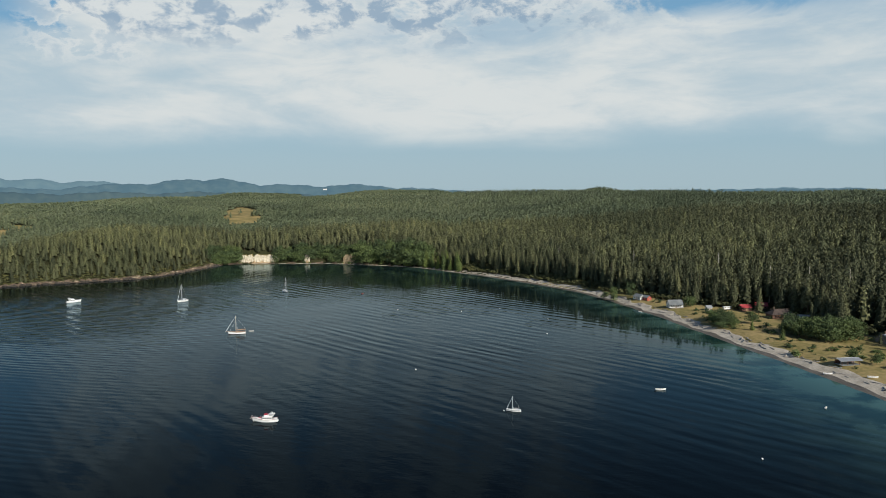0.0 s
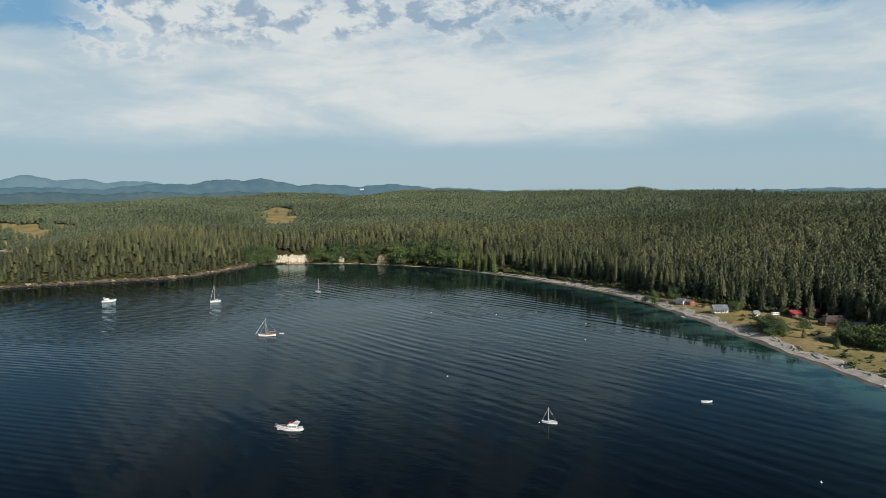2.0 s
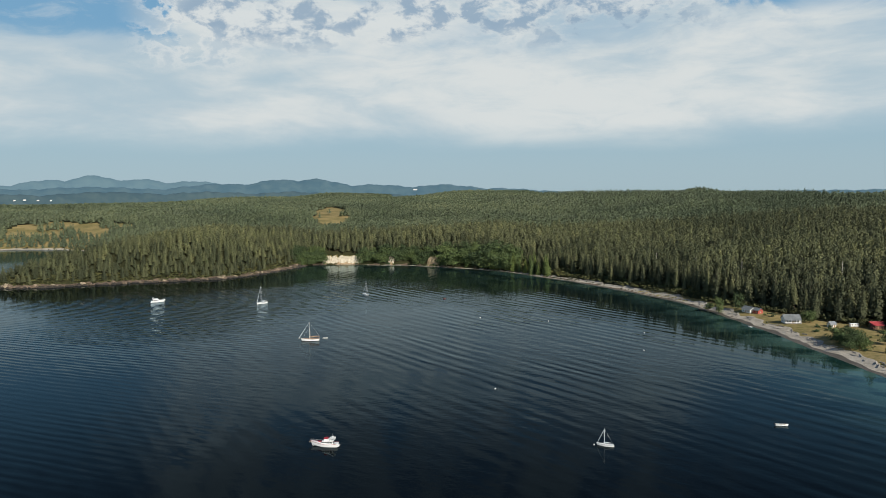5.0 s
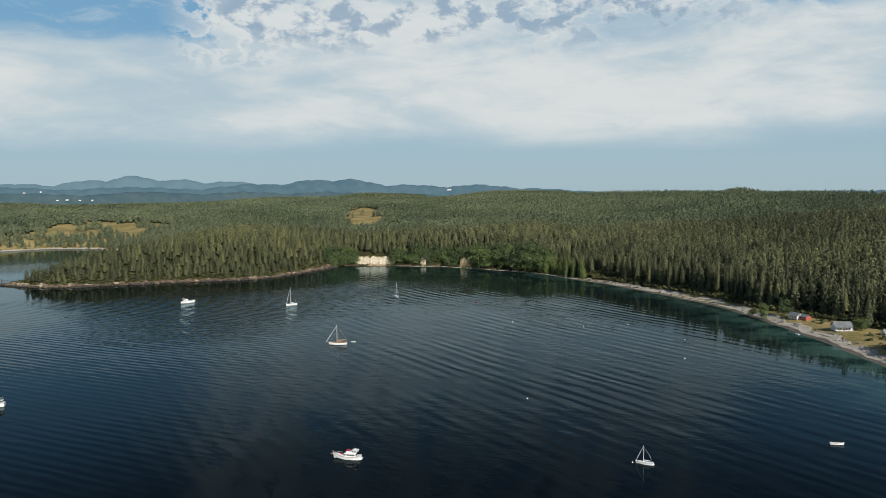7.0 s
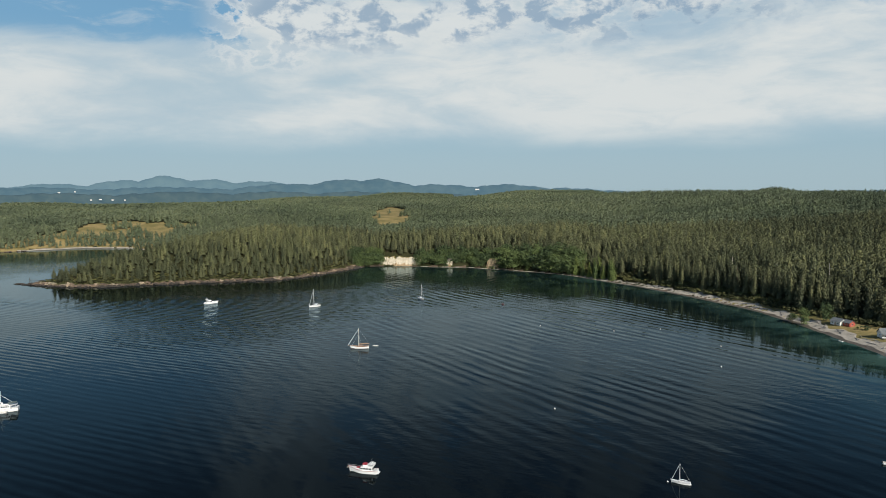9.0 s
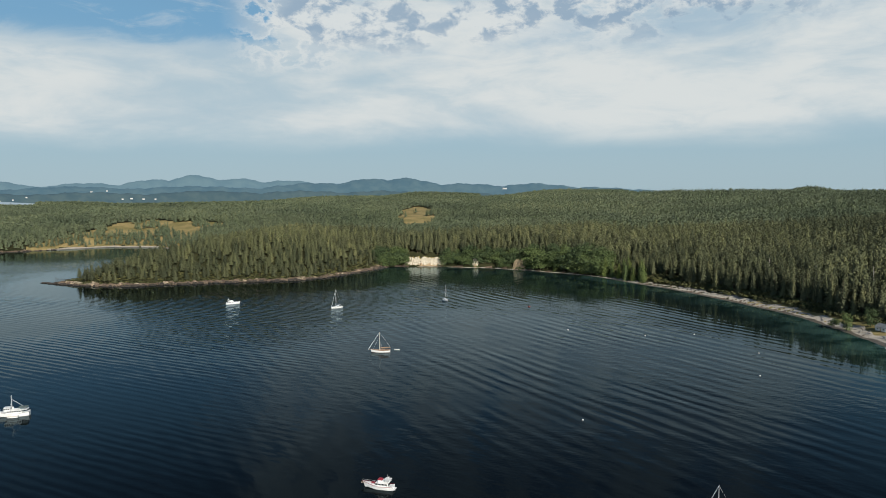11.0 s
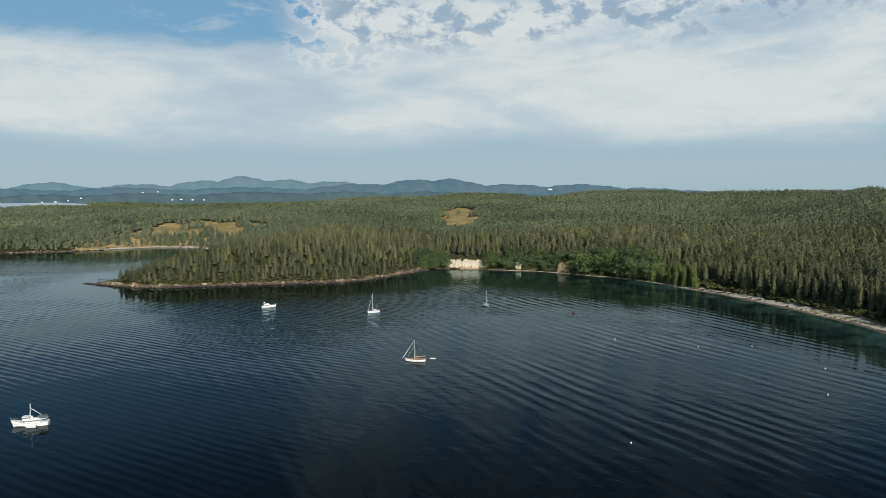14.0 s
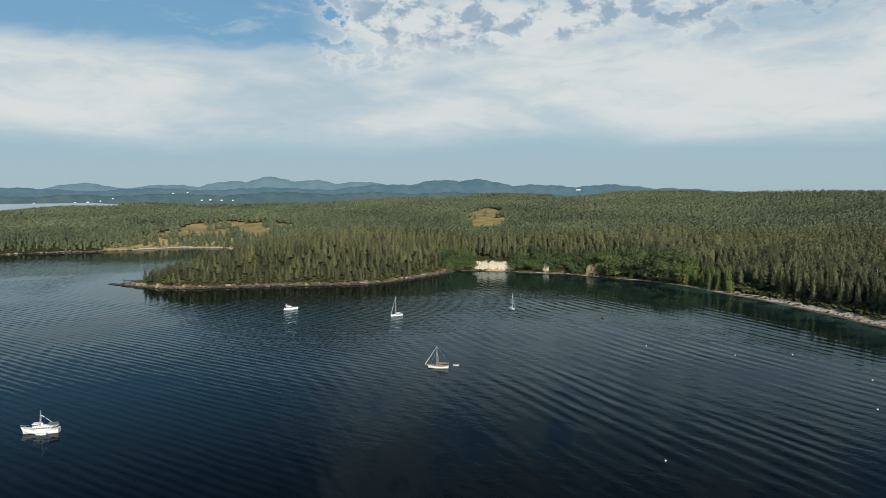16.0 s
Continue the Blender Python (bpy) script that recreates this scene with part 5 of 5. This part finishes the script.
# ---- houses ----
def cottage(name, at, turn, w, d, h, rise, wall, roof, label, windows=3, chimney=False, porch=0.0, hip=0.0, category="house"):
    """A gabled house, its ridge along x: walls, two roof slopes, windows with frames, a door, perhaps a chimney and a porch."""
    x, y = at
    b = thing(name, pose(x, y, ground_at(x, y) - 0.15, 0, 0, turn), label, category, "houses behind the beach")
    bm = bmesh.new()
    sec = lambda xx, k: [(xx, -d / 2, 0), (xx, d / 2, 0), (xx, d / 2, h), (xx, 0, h + rise * k), (xx, -d / 2, h)]
    loft([sec(-w / 2, 1 - hip), sec(-w / 2 + w * 0.3 * (1 if hip else 0.02), 1), sec(w / 2 - w * 0.3 * (1 if hip else 0.02), 1), sec(w / 2, 1 - hip)], bm)
    part("house_body", bm, wall, b)
    trim = "gelcoat" if wall in ("wall_white", "wall_red") else "tan"
    over, thick = 0.55, 0.16
    for s in (1, -1):
        e = hip * w * 0.3
        run, drop = d / 2 + over, rise * over / (d / 2)
        lo = h - drop + 0.06
        pts = [(-w / 2 - over, s * run, lo), (w / 2 + over, s * run, lo), (w / 2 + over - e, 0, h + rise + 0.06), (-w / 2 - over + e, 0, h + rise + 0.06)]
        part("roof_slope", loft([[(p[0], p[1], p[2]) for p in pts], [(p[0], p[1], p[2] + thick) for p in pts]]), roof, b)
    if hip:
        for s in (1, -1):
            pts = [(s * (w / 2 + over), -run, lo), (s * (w / 2 + over), run, lo), (s * (w / 2 + over - e), 0, h + rise + 0.07)]
            part("hip_end", loft([pts, [(p[0], p[1], p[2] + thick) for p in pts]]), roof, b)
    part("ridge_cap", rod((-w / 2 + 0.1, 0, h + rise + 0.22), (w / 2 - 0.1, 0, h + rise + 0.22), 0.13, n=6), roof, b)
    for s in (1, -1):
        for i in range(windows):
            xx = (i + 0.5) / windows * w * 0.86 - w * 0.43
            if s < 0 and i == windows // 2:
                door = part("door", box((0.95, 0.1, 2.0), (xx, -d / 2 - 0.04, 1.05), bevel=0.02), "tan", b)
                part("door_handle", box((0.06, 0.08, 0.14), (xx + 0.35, -d / 2 - 0.13, 1.0)), "alloy", door)
                continue
            fr = part("window", box((1.3, 0.1, 1.15), (xx, s * (d / 2 + 0.03), h * 0.56), bevel=0.02), trim, b)
            part("pane", box((1.08, 0.06, 0.93), (xx, s * (d / 2 + 0.07), h * 0.56)), "glass", fr)
    for s in (1, -1):
        fr = part("window", box((0.1, 1.2, 1.1), (s * (w / 2 + 0.03), 0, h * 0.58), bevel=0.02), trim, b)
        part("pane", box((0.06, 1.0, 0.9), (s * (w / 2 + 0.07), 0, h * 0.58)), "glass", fr)
    if chimney:
        part("chimney", box((0.9, 0.8, rise + 1.8), (-w * 0.28, 0.6, h + rise * 0.5 + 0.9), bevel=0.04), "rock", b)
    if porch:
        deck = part("porch_deck", box((w, porch, 0.35), (0, -d / 2 - porch / 2, 0.3), bevel=0.04), "wall_grey", b)
        part("porch_roof", box((w * 0.96, porch + 0.3, 0.14), (0, -d / 2 - porch / 2, h * 0.86), Matrix.Rotation(radians(7), 3, "X"), bevel=0.03), roof, b)
        for i in range(4):
            part("porch_post", box((0.16, 0.16, h * 0.8), (w * (i / 3 - 0.5) * 0.92, -d / 2 - porch + 0.15, h * 0.4 + 0.3)), "gelcoat", b)
        part("porch_rail", box((w * 0.94, 0.08, 0.1), (0, -d / 2 - porch + 0.12, 1.3)), "gelcoat", deck)
    return b


def pavilion(at, turn):
    x, y = at
    b = thing("picnic_shelter", pose(x, y, ground_at(x, y) - 0.1, 0, 0, turn), "open shelter with low grey metal roof beside the beach", "shelter", "houses behind the beach")
    part("slab", box((11.5, 6.6, 0.3), (0, 0, 0.15), bevel=0.03), "roof_grey", b)
    for i in range(4):
        for s in (1, -1):
            part("post", box((0.22, 0.22, 2.4), (-5.2 + i * 3.47, s * 2.9, 1.5)), "wall_brown", b)
    part("back_wall", box((11, 0.2, 1.9), (0, 2.6, 1.25)), "wall_brown", b)
    part("counter", box((4.5, 1.0, 0.95), (-1.5, 0.2, 0.77), bevel=0.04), "wall_grey", b)
    for s in (1, -1):
        part("roof_slope", box((13.2, 4.2, 0.14), (0, s * 1.98, 3.12), Matrix.Rotation(radians(-14 * s), 3, "X"), bevel=0.03), "roof_metal", b)
    part("ridge_cap", rod((-6.6, 0, 3.68), (6.6, 0, 3.68), 0.14, n=6), "roof_metal", b)


def camper(at, turn):
    x, y = at
    b = thing("camper_trailer", pose(x, y, ground_at(x, y), 0, 0, turn), "white camper trailer parked on the grass", "trailer", "vehicles")
    body = part("body", box((6.4, 2.3, 2.2), (0, 0, 1.6), bevel=0.25), "gelcoat", b)
    for xx in (-2.0, 0.2, 2.1):
        part("window", box((0.9, 0.06, 0.6), (xx, -1.16, 1.9), bevel=0.02), "glass", body)
    part("door", box((0.7, 0.06, 1.7), (1.15, -1.16, 1.5), bevel=0.02), "alloy", body)
    for xx in (-0.5, 0.5):
        for s in (1, -1):
            part("wheel", rod((xx, s * 0.95, 0.35), (xx, s * 1.15, 0.35), 0.35, n=12), "rubber", b)
    part("drawbar", rod((3.2, 0, 0.6), (4.4, 0, 0.55), 0.07, n=5), "rubber", b)


cottage("beach_cottage", (167, 627), -60, 8.5, 6.5, 2.7, 1.9, "wall_white", "roof_grey", "small white cottage with grey roof above the beach", 3, porch=0)
cottage("red_cottage", (172, 621), -60, 5.5, 5.0, 2.6, 1.5, "wall_red", "roof_grey", "small red annex cottage with white-framed windows", 2)
cottage("white_house", (184, 582), 4, 11.0, 7.0, 3.3, 2.8, "wall_white", "roof_grey", "white house with grey shingle roof and seaward porch", 5, porch=2.2)
cottage("garden_shed", (207, 569), 20, 4.2, 3.4, 2.5, 1.4, "wall_white", "roof_metal", "small white garden shed under the trees", 2, category="shed")
camper((221, 567), 12)
cottage("red_roofed_cabin", (234, 564), 5, 8.0, 6.0, 2.7, 2.0, "wall_brown", "roof_red", "brown cabin with bright red metal roof", 3)
cottage("red_roofed_cabin", (250, 572), -10, 8.5, 6.0, 2.8, 2.2, "wall_brown", "roof_red", "brown cabin with bright red metal roof", 3)
cottage("log_lodge", (247, 531), 4, 17.0, 10.0, 3.0, 3.2, "wall_brown", "roof_brown", "long brown log lodge with dark hipped roof", 7, chimney=True, hip=0.9)
cottage("metal_roofed_shed", (259, 519), -15, 8.0, 6.0, 2.5, 1.5, "wall_grey", "roof_metal", "weathered shed with grey metal roof", 3, category="shed")
cottage("shore_house", (276, 444), 30, 15.0, 9.0, 3.2, 2.2, "wall_grey", "roof_metal", "grey weathered house with metal roof and deck", 5, chimney=True, porch=3.0)
cottage("shore_house_wing", (285, 453), 30, 9.0, 7.0, 5.0, 2.0, "wall_grey", "roof_metal", "taller grey wing with metal roof beside the house", 3)
pavilion((218.5, 386), 8)
for at, turn, label, length in (((203.5, 377), -12, "white rowing boat pulled up on the shingle", 4.2), ((156, 583), 115, "white dinghy pulled up on the beach", 3.6), ((217.5, 360), -20, "white dinghy lying on the dry grass", 4.6)):
    skiff(pose(*at, ground_at(*at) + 0.25, 4, 0, turn), label, length, False, name="beached_dinghy")


# ---- far buildings ----
def far_building(az, r, z, w, h):
    a = radians(az)
    b = thing("far_building", pose(r * math.sin(a), 50 + r * math.cos(a), z, 0, 0, -az), "white building on the far wooded hillside", "building", "buildings on the far hills")
    part("body", box((w, w * 0.5, h + 3), (0, 0, h / 2 - 1.5), bevel=0.3), "wall_white", b)
    part("roof", loft([[(x, -w * 0.28, h), (x, w * 0.28, h), (x, 0, h + w * 0.1)] for x in (-w * 0.52, w * 0.52)]), "roof_metal", b)


far_building(-10.1, 4300, 117, 24, 4)
for az, r, z, w in ((-47.0, 4110, 78, 22), (-46.2, 4115, 79, 30), (-45.4, 4112, 84, 18), (-44.6, 4130, 96, 20), (-38.6, 4120, 82, 24), (-38.0, 4122, 84, 34), (-37.2, 4118, 81, 28), (-36.4, 4116, 80, 22),
                    (-42.2, 4330, 118, 26), (-40.6, 4335, 121, 30), (-39.6, 4340, 126, 20), (-49.5, 4112, 77, 22)):
    far_building(az, r, z, w * 0.4, 2.6)
